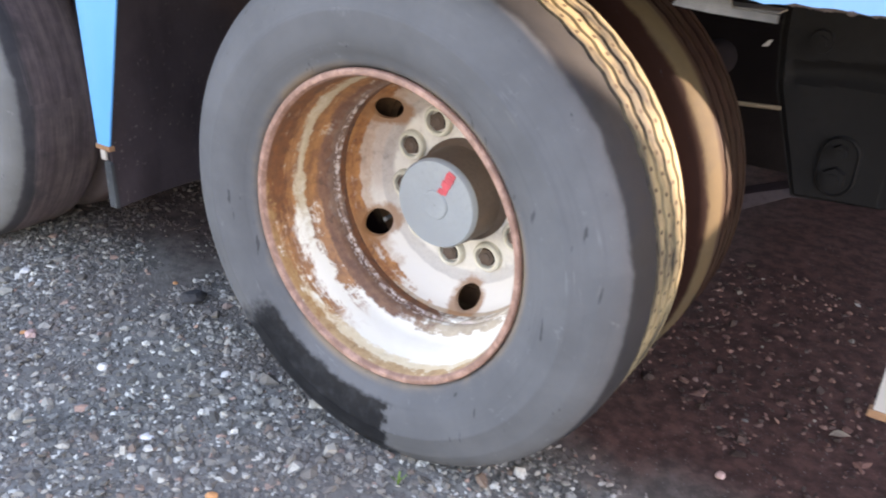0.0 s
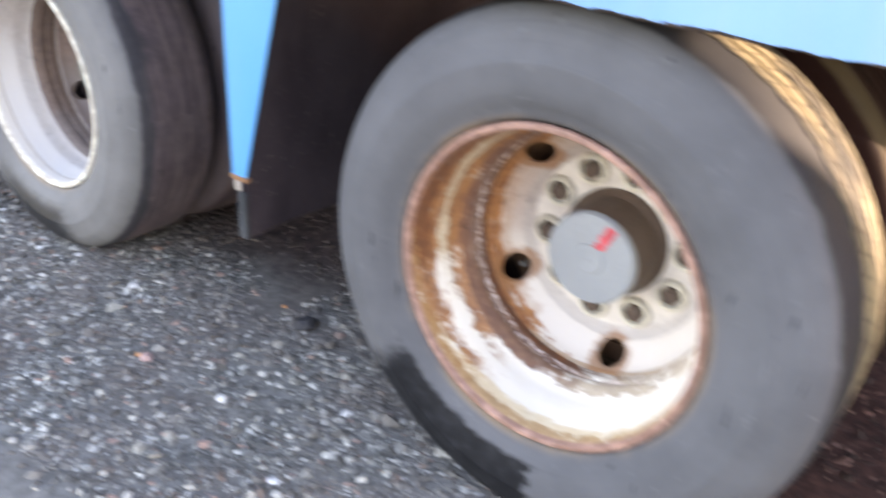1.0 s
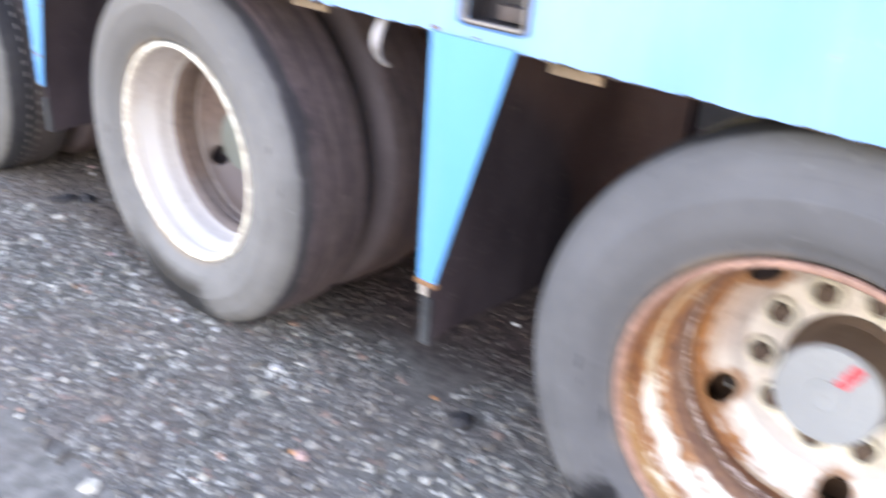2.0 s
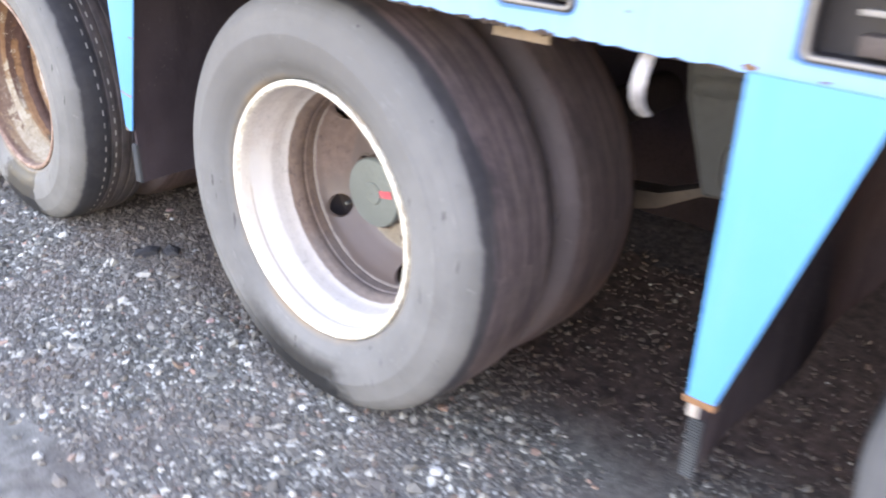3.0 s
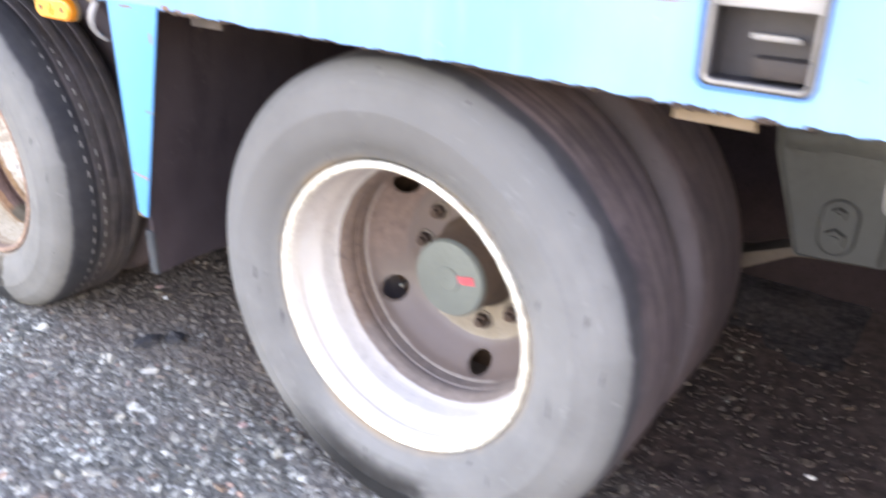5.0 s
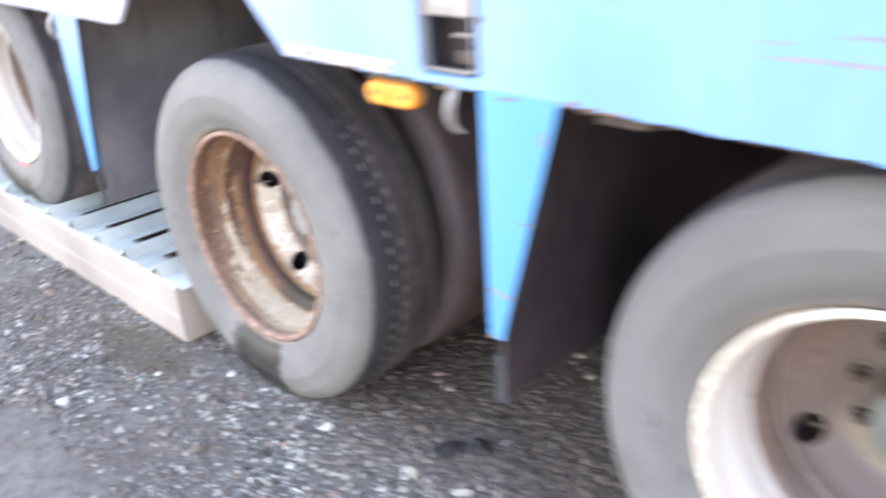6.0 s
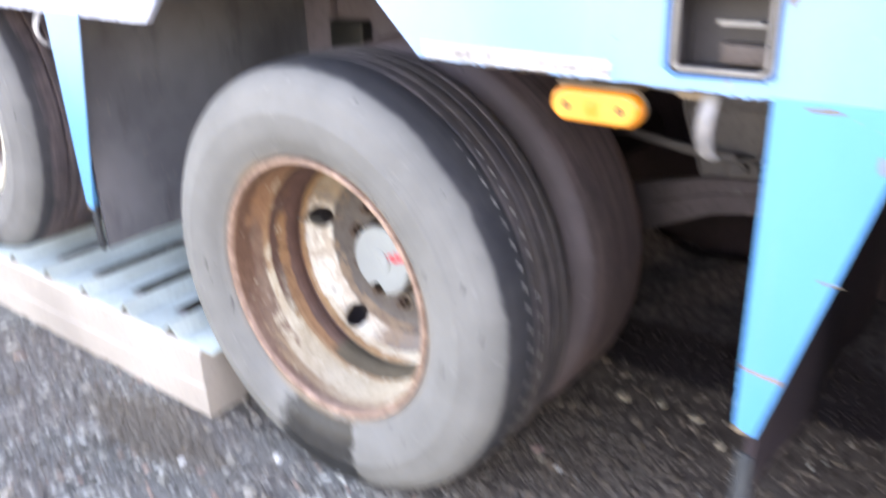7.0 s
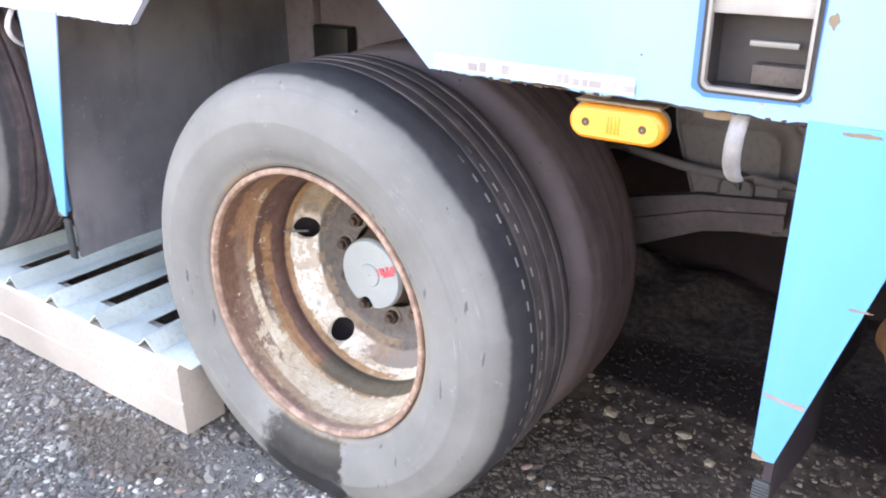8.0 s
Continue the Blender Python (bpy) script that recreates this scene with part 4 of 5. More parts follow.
        part_of("wheel_nut", NUT_ME if washer == "washer" else NUT_B, M["dark_nut" if washer == "washer" else "rusty_nut"], w, at=pose(*p, 0, 17 * k, 0))
    # valve stem
    bm = bmesh.new()
    if notch:
        a = radians(hole)
        cyl(bm, (0.214 * math.cos(a), 0.215, 0.214 * math.sin(a)), (0.246 * math.cos(a), 0.165, 0.246 * math.sin(a)), 0.0032, 0.0028, n=10)
    else:
        a = radians(hole)
        cyl(bm, (0.224 * math.cos(a), 0.285, 0.224 * math.sin(a)), (0.214 * math.cos(a), 0.255, 0.214 * math.sin(a)), 0.0048, n=10)
    part("valve_stem", bm, M["hanger"], w)
    return w


wheel(WX[0], WZ[0], "rim_1", "disc_1", "tyre_1", "hub_grey", 210.5, "rust-streaked cream steel wheel rim", 0.0, 0.090, 0.180, (62, 0.028, 0.085, 0.010), 117, WZ[0], washer="washer", inner_wear=0.5)
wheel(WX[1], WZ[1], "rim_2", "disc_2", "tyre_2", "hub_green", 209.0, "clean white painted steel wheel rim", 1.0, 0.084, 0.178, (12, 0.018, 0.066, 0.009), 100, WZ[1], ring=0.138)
wheel(WX[2], WZ[2], "rim_3", "disc_3", "tyre_3", "hub_pale", 165.0, "brown rusted steel wheel rim with flaking paint", 0.82, 0.082, 0.196, (22, 0.022, 0.080, 0.011), 95, WZ[2], True, -0.024, ring=0.129)
wheel(WX[3], WZ[3], "rim_2", "disc_4", "tyre_2", "hub_green", 190.0, "white painted wheel rim raised on the ramp", 0.6, 0.084, 0.178, (300, 0.018, 0.066, 0.009), 100, 0.472)

bm = bmesh.new()
revolve(bm, [(0.3065, -0.0105), (0.3155, -0.0145), (0.3155, -0.0125), (0.3065, -0.0085)], 160, True)
bmesh.ops.delete(bm, geom=[v for v in bm.verts if not 262 < math.degrees(math.atan2(v.co.z, v.co.x)) % 360 < 283], context="VERTS")
part("paint_mark", bm, M["red"], trailer, "red paint mark on the tyre by the rim", at=pose(WX[3], 0, WZ[3]))

# ---- trailer body ----
SLOTS = [(-0.655, -0.520, 0.030), (-1.110, -0.979, 0.034), (-2.484, -2.359, 0.0245), (-4.35, -4.22, 0.030)]
X0, X1, TOP = 1.7, -7.5, 1.62
bm = bmesh.new()
edge_rng = random.Random(19)


def rough_edge(xa, xb):
    """Lower edge of the panel, lumpy with old weld and paint."""
    n = int(abs(xb - xa) / 0.011)
    pts = []
    for k in range(n + 1):
        x = xa + (xb - xa) * k / n
        pts.append((x, slope(x) + (0 if k in (0, n) else 0.0034 * noise.noise((x * 26, 0.5, 0)) + edge_rng.uniform(-0.0015, 0.0015))))
    return pts


outline = rough_edge(X0, -2.905) + [(-3.10, 1.205), (-3.46, 1.205)] + rough_edge(-3.655, -5.2) + [(X1, slope(X1)), (X1, TOP), (X0, TOP)]
holes = [round_rect(a, slope(a) + up, b, slope(a) + up + 0.135, 0.012)[::-1] for a, b, up in SLOTS]
plate(bm, [outline] + holes, -0.066, -0.050)
part("side_panel", bm, M["panel"], trailer, "pale blue painted side panel", smooth=False)
# folded lower lip of the panel
for xa, xb in ((X0, -2.905), (-3.655, X1)):
    bm = bmesh.new()
    m = Matrix(((1, 0, 0, 0), (0, 1, 0, 0), (-0.0127, 0, 1, 0.975), (0, 0, 0, 1)))
    box(bm, (min(xa, xb), -0.0620, -0.0022), (max(xa, xb), -0.048, 0.0030), 0, m)
    part("panel_lip", bm, M["crust"], trailer, "dark rusted lower lip")
# lumpy weld and rust crust along the edge
bm = bmesh.new()
rng = random.Random(11)
x = 0.9
while x > -4.6:
    x -= rng.uniform(0.005, 0.024)
    if -3.66 < x < -2.90 or noise.noise((x * 3, 0, 0)) < -0.15:
        continue
    s = rng.uniform(0.0014, 0.0042) * (1.5 if -1.2 < x < -0.85 or -2.2 < x < -2.0 else 1.0)
    bmesh.ops.create_icosphere(bm, subdivisions=1, radius=1, matrix=Matrix.Translation((x, -0.064 + rng.uniform(-0.001, 0.002), slope(x) - 0.0015)) @ Matrix.Diagonal((s * rng.uniform(1, 3), s, s, 1)))
tagged(part("weld_crust", bm, M["crust"], trailer, "crusty rust along the lower edge"), kind="stuff")


def slot(a, b, up):
    """A lashing recess: a dark box behind the panel with a bright frame and a bar inside."""
    z0, z1 = slope(a) + up, slope(a) + up + 0.135
    bm = bmesh.new()
    plate(bm, [round_rect(a + 0.0005, z0 + 0.0005, b - 0.0005, z1 - 0.0005, 0.012), round_rect(a + 0.0046, z0 + 0.0046, b - 0.0046, z1 - 0.0046, 0.009)[::-1]], -0.0715, -0.060)
    fr = part("slot_frame", bm, M["frame_metal"], trailer, "worn bright metal frame", smooth=False)
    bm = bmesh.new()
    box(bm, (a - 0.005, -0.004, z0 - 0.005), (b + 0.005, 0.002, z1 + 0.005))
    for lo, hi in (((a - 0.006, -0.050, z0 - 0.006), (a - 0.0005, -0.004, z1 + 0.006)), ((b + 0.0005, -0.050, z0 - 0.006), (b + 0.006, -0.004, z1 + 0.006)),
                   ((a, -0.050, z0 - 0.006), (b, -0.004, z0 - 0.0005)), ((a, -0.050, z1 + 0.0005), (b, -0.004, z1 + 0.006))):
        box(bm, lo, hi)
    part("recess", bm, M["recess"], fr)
    bm = bmesh.new()
    plate(bm, [round_rect(a - 0.0045, z0 - 0.0035, b + 0.0045, z1 + 0.0035, 0.015), round_rect(a + 0.0002, z0 + 0.0002, b - 0.0002, z1 - 0.0002, 0.012)[::-1]], -0.0690, -0.064)
    part("dark_gap", bm, M["black"], fr, "black sealing gap", smooth=False)
    # darker blue band with an uneven outline round the frame
    bm = bmesh.new()
    rr = random.Random(int(-a * 1000))
    halo = [(x + rr.uniform(-0.004, 0.003), z + rr.uniform(-0.003, 0.002)) for x, z in round_rect(a - 0.010, z0 - 0.0075, b + 0.0065, z1 + 0.0065, 0.017)]
    plate(bm, [halo, round_rect(a - 0.003, z0 - 0.003, b + 0.003, z1 + 0.003, 0.013)[::-1]], -0.0676, -0.064)
    part("surround", bm, M["blue_dark"], fr, "darker blue band round the frame", smooth=False)
    bm = bmesh.new()
    box(bm, (a + 0.044, -0.036, z0 + 0.052), (a + 0.102, -0.028, z0 + 0.059), 0.001)
    part("bar", bm, M["frame_metal"], fr)
    bm = bmesh.new()
    box(bm, (a + 0.050, -0.034, z0 + 0.006), (b - 0.004, -0.005, z0 + 0.030), 0.002)
    part("ledge", bm, M["ledge"], fr, "brown-stained ledge")
    bm = bmesh.new()
    box(bm, (a + 0.001, -0.0640, z0 + 0.092), (b - 0.001, -0.056, z1 - 0.001), 0.001)
    sh = part("shutter", bm, M["shutter"], fr, "dull metal shutter")


for s in SLOTS:
    slot(*s)


def stay(xl, xr, tipw, yf=-0.070, fold="stay", reach=0.80, rise=0.0, rubber="flap", tab="", scratched=False, length=0.474):
    """A tapered blue stay hanging from the panel, with a folded edge, and the rubber flap behind it."""
    zt, zb = slope(xl) + 0.004, slope(xl) - length
    bm = bmesh.new()
    plate(bm, [[(xl, zt), (xl, zb), (xl + tipw, zb + 0.003), (xr, zt - 0.001)]], yf, yf + 0.004)
    st = part("mudguard_stay", bm, M[fold], trailer, "tapered blue painted mudguard stay" if fold == "stay" else "tapered white painted mudguard stay", smooth=False)
    bm = bmesh.new()
    box(bm, (xl, yf + 0.004, zb + 0.002), (xl + 0.004, yf + 0.05, zt))
    part("folded_edge", bm, M[fold], st, smooth=False)
    if tab:
        bm = bmesh.new()
        box(bm, (xl - 0.005, yf - 0.002, zb - 0.009), (xl + tipw + 0.001, yf + 0.012, zb + 0.002), 0.001)
        part("tip_edge", bm, M["rust"], st, "rusted tip")
    if tab == "white":
        bm = bmesh.new()
        box(bm, (xl + 0.003, yf + 0.002, zb - 0.034), (xl + 0.020, yf + 0.007, zb - 0.010), 0.001)
        part("reflector", bm, M["white_steel"], st, "small white tab")
    if not tab:
        bm = bmesh.new()
        plate(bm, [[(xl, zb + 0.012), (xl, zb), (xl + 0.020, zb + 0.002), (xl + 0.012, zb + 0.006)]], yf - 0.0006, yf + 0.001)
        part("tip_chip", bm, M["tan_rust"], st, "bare corner of the tip", smooth=False)
    ex = (xr - xl - tipw) * 0.22
    if scratched:
        bm = bmesh.new()
        plate(bm, [[(xl + 0.002, zb + 0.108), (xl + 0.002, zb + 0.103), (xl + (tipw + ex) * 0.6, zb + 0.098), (xl + tipw + ex - 0.004, zb + 0.096), (xl + tipw + ex - 0.004, zb + 0.104), (xl + (tipw + ex) * 0.5, zb + 0.104)]], yf - 0.0006, yf + 0.001)
        part("scratch", bm, M["scrape"], st, "bare scratch across the paint", smooth=False)
    if not rubber:
        return
    # flap
    bm = bmesh.new()
    n = 14
    z1, z0 = slope(xl) - 0.01 + rise, slope(xl) - 0.622
    rows = []
    for i in range(n + 1):
        row = []
        for k in range(13):
            zz = z1 + (z0 - z1) * k / 12
            row.append((xl + 0.012 + 0.008 * math.sin(i * 0.9 + k * 0.25) * k / 12, yf + (0.012 if rise == 0 else 0.026) + reach * i / n, zz))
        rows.append(row)
    for off in (0.0, 0.012):
        vs = [[bm.verts.new((p[0] + off, p[1], p[2])) for p in r] for r in rows]
        for i in range(n):
            for k in range(12):
                bm.faces.new((vs[i][k], vs[i][k + 1], vs[i + 1][k + 1], vs[i + 1][k]))
        if off == 0:
            first = vs
    for k in range(12):
        for i in (0, n):
            bm.faces.new((first[i][k], first[i][k + 1], vs[i][k + 1], vs[i][k]))
    for i in range(n):
        bm.faces.new((first[i][12], first[i + 1][12], vs[i + 1][12], vs[i][12]))
    fl = part("mud_flap", bm, M[rubber], trailer, "dirty black rubber mud flap" if rubber == "flap" else "grey-black rubber mud flap")
    bm = bmesh.new()
    for k in range(20):
        zz = z0 + 0.004 + k * 0.0052
        box(bm, (xl + 0.006, yf + 0.004, zz), (xl + 0.030, yf + 0.014, zz + 0.003), 0.0008)
    box(bm, (xl + 0.008, yf + 0.006, z0 + 0.002), (xl + 0.028, yf + 0.014, z0 + 0.11), 0.001)
    part("ribbed_edge", bm, M["strip"], fl)


stay(-0.709, -0.529, 0.042, -0.080, reach=1.02, tab="white")
stay(-2.352, -2.190, 0.030, scratched=True)
stay(-4.070, -3.915, 0.030, reach=1.05, rise=0.5, rubber="pale_flap", length=0.502)
stay(0.835, 1.008, 0.030, -0.070, "white_steel", rubber="", tab="rust", length=0.459)


def hook(x, z):
    bm = bmesh.new()
    pts = [(x, y, z + dz) for y, dz in ((-0.030, 0.006), (-0.043, -0.012), (-0.055, -0.032), (-0.060, -0.050), (-0.057, -0.067), (-0.046, -0.083), (-0.030, -0.094))]
    sweep(bm, pts, 0.0115, 0.0050, 12)
    part("rope_hook", bm, M["hook"], trailer, "worn white steel rope hook")


hook(-0.866, slope(-0.87))
hook(-2.437, slope(-2.44))
hook(-4.15, slope(-4.15))


def lamp_plate(x0, x1, mat="tan_rust", label="rusty tan lamp bracket", bent=False):
    """Bent sheet bracket under the panel edge."""
    bm = bmesh.new()
    z = slope(x0)
    if bent:
        # thin grey flange with a stub of the old lamp's stem
        plate(bm, [[(x0 + 0.004, z - 0.020), (x0, z - 0.026), (x0 + 0.05, z - 0.030), (x1, z - 0.032), (x1, z - 0.022), (x0 + 0.075, z - 0.021), (x0 + 0.068, z + 0.004), (x0 + 0.020, z + 0.004), (x0 + 0.016, z - 0.017)]], -0.022, -0.018)
        box(bm, (x0 + 0.02, -0.018, z - 0.022), (x1, 0.02, z - 0.019), 0.001)
        part("lamp_bracket", bm, M[mat], trailer, label)
        return
    box(bm, (x0, -0.016, z - 0.016), (x1, 0.04, z - 0.012), 0.001)
    box(bm, (x0, -0.024, z - 0.031), (x1, -0.018, z - 0.012), 0.001)
    box(bm, (x0 + 0.03, -0.022, z - 0.014), (x0 + 0.055, 0.02, z + 0.006), 0.001)
    part("lamp_bracket", bm, M[mat], trailer, label)


lamp_plate(-1.155, -1.045)
lamp_plate(0.488, 0.618, "grey_bracket", "bent grey lamp bracket", True)
lamp_plate(-0.50, -0.40)
lamp_plate(-2.15, -2.06, "ledge", "dirty brown lamp bracket")

# amber side marker lamp under the panel
lx0, lx1, lz0, lz1, ly = -2.672, -2.531, 0.9385, 0.9875, -0.034
bm = bmesh.new()
rings = []
for inset, y in ((0.0, 0.002), (0.0, -0.010), (0.0012, -0.0135), (0.004, -0.016), (0.009, -0.0168)):
    rings.append([bm.verts.new((px, ly + y, pz)) for px, pz in round_rect(lx0 + inset, lz0 + inset, lx1 - inset, lz1 - inset, 0.0243 - inset, 8)])
for p, q in zip(rings, rings[1:]):
    for i in range(len(p)):
        j = (i + 1) % len(p)
        bm.faces.new((p[i], p[j], q[j], q[i]))
bm.faces.new(rings[-1])
bm.faces.new(rings[0])
lamp = part("marker_lamp", bm, M["amber"], trailer, "oval amber side marker lamp")
bm = bmesh.new()
plate(bm, [round_rect(lx0 + 0.006, lz0 + 0.006, lx1 - 0.008, lz1 - 0.006, 0.0183, 8)], ly - 0.0176, ly - 0.0150)
part("lens_face", bm, M["amber_face"], lamp, "paler yellow lens face", smooth=False)
bm = bmesh.new()
plate(bm, [round_rect(lx0 - 0.002, lz0 - 0.001, lx1 - 0.001, lz1 + 0.003, 0.0260, 8)], ly + 0.002, ly + 0.012)
part("lamp_base", bm, M["tan_rust"], lamp)
for cx in (lx0 + 0.027, lx1 - 0.030):
    bm = bmesh.new()
    revolve(bm, [(0.001, -0.0005), (0.0055, -0.0008), (0.0065, 0.001)], 16)
    part("lamp_screw", bm, M["dark_nut"], lamp, at=pose(cx, ly - 0.0180, (lz0 + lz1) / 2))
bm = bmesh.new()
for k in range(4):
    box(bm, (lx0 + 0.058 + k * 0.0055, ly - 0.0186, lz0 + 0.012), (lx0 + 0.0615 + k * 0.0055, ly - 0.0150, lz1 - 0.012), 0.0006)
part("lens_rib", bm, M["amber_dark"], lamp)
bm = bmesh.new()
box(bm, (lx0 + 0.008, -0.044, lz1 + 0.002), (lx1 - 0.01, 0.0, lz1 + 0.006), 0.001)
box(bm, (lx0 + 0.008, -0.024, lz1 + 0.004), (lx0 + 0.05, -0.020, lz1 + 0.02), 0.001)
part("lamp_bracket", bm, M["tan_rust"], trailer, "dusty lamp bracket")
# scraps of an older bracket left along the panel's edge
zl = slope(-2.47)
bm = bmesh.new()
plate(bm, [[(-2.532, zl - 0.004), (-2.532, zl - 0.010), (-2.486, zl - 0.013), (-2.486, zl - 0.006)]], -0.034, -0.030)
part("bracket_rod", bm, M["grey_bracket"], trailer, "thin grey scrap of bracket")
bm = bmesh.new()
plate(bm, [[(-2.484, zl - 0.002), (-2.486, zl - 0.018), (-2.462, zl - 0.019), (-2.440, zl - 0.016), (-2.442, zl - 0.004), (-2.460, zl - 0.001)]], -0.036, -0.031)
part("bracket_scrap", bm, M["tan_rust"], trailer, "rusted scrap of an old lamp bracket")


def chip(name, x, z, w, h, y, mat, seed, label):
    """A flat patch of bare or scraped surface with a ragged outline."""
    rng = random.Random(seed)
    n = 14
    loop = []
    for k in range(n):
        a = 2 * math.pi * k / n
        q = rng.uniform(0.55, 1.1)
        loop.append((x + w * q * math.cos(a), z + h * q * math.sin(a)))
    bm = plate(bmesh.new(), [loop], y - 0.0007, y + 0.001)
    part(name, bm, M[mat], trailer, label, smooth=False)


for k, (x, z, w, h) in enumerate(((-2.343, 1.122, 0.006, 0.010), (-0.928, 1.049, 0.003, 0.002), (-0.890, 1.035, 0.006, 0.003), (-0.838, 1.020, 0.002, 0.009), (-0.714, 0.992, 0.012, 0.005),
                                  (-2.169, 1.008, 0.014, 0.005), (-2.09, 1.004, 0.020, 0.003), (-2.13, 1.006, 0.012, 0.003), (-0.62, 0.99, 0.010, 0.002), (-2.565, 1.065, 0.002, 0.002))):
    chip("paint_chip", x, z, w, h, -0.066, "grey_chip" if 0 < k < 4 else "rust" if k % 3 else "tan_rust", 20 + k, "grey knock in the paint" if 0 < k < 4 else "rusty chip in the paint")
for k, (x, z, w, h) in enumerate(((-1.78, 1.110, 0.125, 0.0027), (-1.42, 1.103, 0.125, 0.0032), (-1.605, 1.104, 0.115, 0.0032), (-1.37, 1.143, 0.06, 0.0022), (-1.70, 1.142, 0.150, 0.0025), (-1.56, 1.144, 0.05, 0.0018), (-1.2, 1.115, 0.08, 0.002), (-1.60, 1.100, 0.030, 0.0012), (-1.30, 1.160, 0.045, 0.0014), (-1.66, 1.150, 0.035, 0.0010), (-1.49, 1.118, 0.020, 0.0010), (-1.86, 1.128, 0.030, 0.0012))):
    chip("scrape", x, z, w, h, -0.0657 - 0.0002 * (k % 4), "scrape", 40 + k, "pale brown scrape along the panel")
chip("bare_patch", -2.29, 1.0, 0.024, 0.0035, -0.070, "tan_rust", 60, "bare strip under the panel edge")
chip("bare_patch", -2.222, 0.944, 0.005, 0.014, -0.070, "tan_rust", 61, "peeled patch of paint")
chip("bare_patch", -2.259, 0.787, 0.016, 0.0018, -0.070, "tan_rust", 62, "bare scratch")

# worn strip sticker with unreadable print
bm = bmesh.new()
m = Matrix(((1, 0, 0, 0), (0, 1, 0, 0), (-0.0127, 0, 1, 0.975), (0, 0, 0, 1)))
box(bm, (-2.893, -0.0685, 0.003), (-2.570, -0.0655, 0.026), 0, m)
st = part("strip_sticker", bm, M["sticker"], trailer, "worn white strip sticker", smooth=False)
rng = random.Random(5)
x = -2.885
while x < -2.585:
    w = rng.uniform(0.004, 0.018)
    if rng.random() < 0.75:
        bm = box(bmesh.new(), (x, -0.0691, 0.007), (x + w, -0.0683, 0.021 - rng.uniform(0, 0.006)), 0, m)
        part("print_bar", bm, M["sticker_ink"], st, smooth=False)
    x += w + rng.uniform(0.002, 0.008)

def hanger(x, z, i):
    """Suspension hanger under the frame rail: a plate with a pressed groove and a long boss for the pivot, and the trailing arm to the axle."""
    up = (-0.020, 0.0, 0.050, 0.05)[i]
    # the same hanger in three tones, near black by the first wheel
    mat = M[("dark_hanger", "hanger", "grimy", "grimy")[i]]
    front = 0.80
    left = [(0.455, 0.535), (0.690, 0.455), (0.800, 0.440), (1.15, 0.430)]
    right = [(0.470, 0.770), (0.560, 0.795), (0.70, 0.800), (1.15, 0.800)]
    groove = [(0.49, 0.728), (0.55, 0.735), (0.61, 0.742)] + [(0.655 + 0.075 * math.sin(radians(q)), 0.668 + 0.075 * math.cos(radians(q))) for q in range(0, 91, 15)] + [(0.733, 0.60), (0.735, 0.545), (0.735, 0.49)]

    def side(line, h):
        for (z0, x0), (z1, x1) in zip(line, line[1:]):
            if h <= z1:
                return x0 + (x1 - x0) * max(0.0, (h - z0) / (z1 - z0))
        return line[-1][1]

    def near(px, pz):
        best = 9.0
        for (ax, az), (bx, bz) in zip(groove, groove[1:]):
            u = min(1.0, max(0.0, ((px - ax) * (bx - ax) + (pz - az) * (bz - az)) / ((bx - ax) ** 2 + (bz - az) ** 2)))
            best = min(best, math.hypot(px - ax - u * (bx - ax), pz - az - u * (bz - az)))
        return best
    bm = bmesh.new()
    nz, nx = 84, 56
    sheets = []
    for back in (0.0, 0.012):
        rows = []
        for k in range(nz + 1):
            h = 0.455 + (1.13 - 0.455) * (k / nz) ** 1.25
            lo, hi = side(left, h), side(right, h)
            row = []
            for j in range(nx + 1):
                px = lo + (hi - lo) * j / nx
                zz = h + (0.020 * (px - 0.53) / 0.25 if k < 12 else 0.0) * (1 - k / 12)
                d = near(px, zz)
                press = 0.020 * max(0.0, 1 - (d / 0.024) ** 2) ** 0.7
                if back == 0.0:
                    # the free edge is rolled back
                    press += 0.016 * max(0.0, 1 - j / 3.0) + 0.010 * max(0.0, 1 - k / 3.0)
                row.append(bm.verts.new((x + px, front + press + back + 0.002 * noise.noise((px * 9, zz * 9, i)), zz + up)))
            rows.append(row)
        sheets.append(rows)
        for p, q in zip(rows, rows[1:]):
            for j in range(nx):
                bm.faces.new((p[j], p[j + 1], q[j + 1], q[j]))
    f, g = sheets
    rim = [f[0][j] for j in range(nx + 1)] + [f[k][nx] for k in range(1, nz + 1)] + [f[nz][j] for j in range(nx - 1, -1, -1)] + [f[k][0] for k in range(nz - 1, 0, -1)]
    rim2 = [g[0][j] for j in range(nx + 1)] + [g[k][nx] for k in range(1, nz + 1)] + [g[nz][j] for j in range(nx - 1, -1, -1)] + [g[k][0] for k in range(nz - 1, 0, -1)]
    for k in range(len(rim)):
        n = (k + 1) % len(rim)
        bm.faces.new((rim[k], rim[n], rim2[n], rim2[k]))
    hg = part("hanger_bracket", bm, mat, trailer, "near-black suspension hanger with a pressed groove" if i == 0 else "dusty grey suspension hanger with a pressed groove")
    # long boss with two bolt heads
    bm = bmesh.new()
    ring = [(x + 0.617 + 0.043 * math.cos(radians(q)), up + (0.573 if math.sin(radians(q)) >= 0 else 0.524) + 0.043 * math.sin(radians(q))) for q in range(0, 360, 12)]
    loops = []
    for inset, y in ((1.0, front + 0.006), (0.97, front - 0.010), (0.88, front - 0.014), (0.80, front - 0.009)):
        loops.append([bm.verts.new((x + 0.617 + (px - x - 0.617) * inset, y, up + 0.548 + (pz - up - 0.548) * (0.5 + 0.5 * inset))) for px, pz in ring])
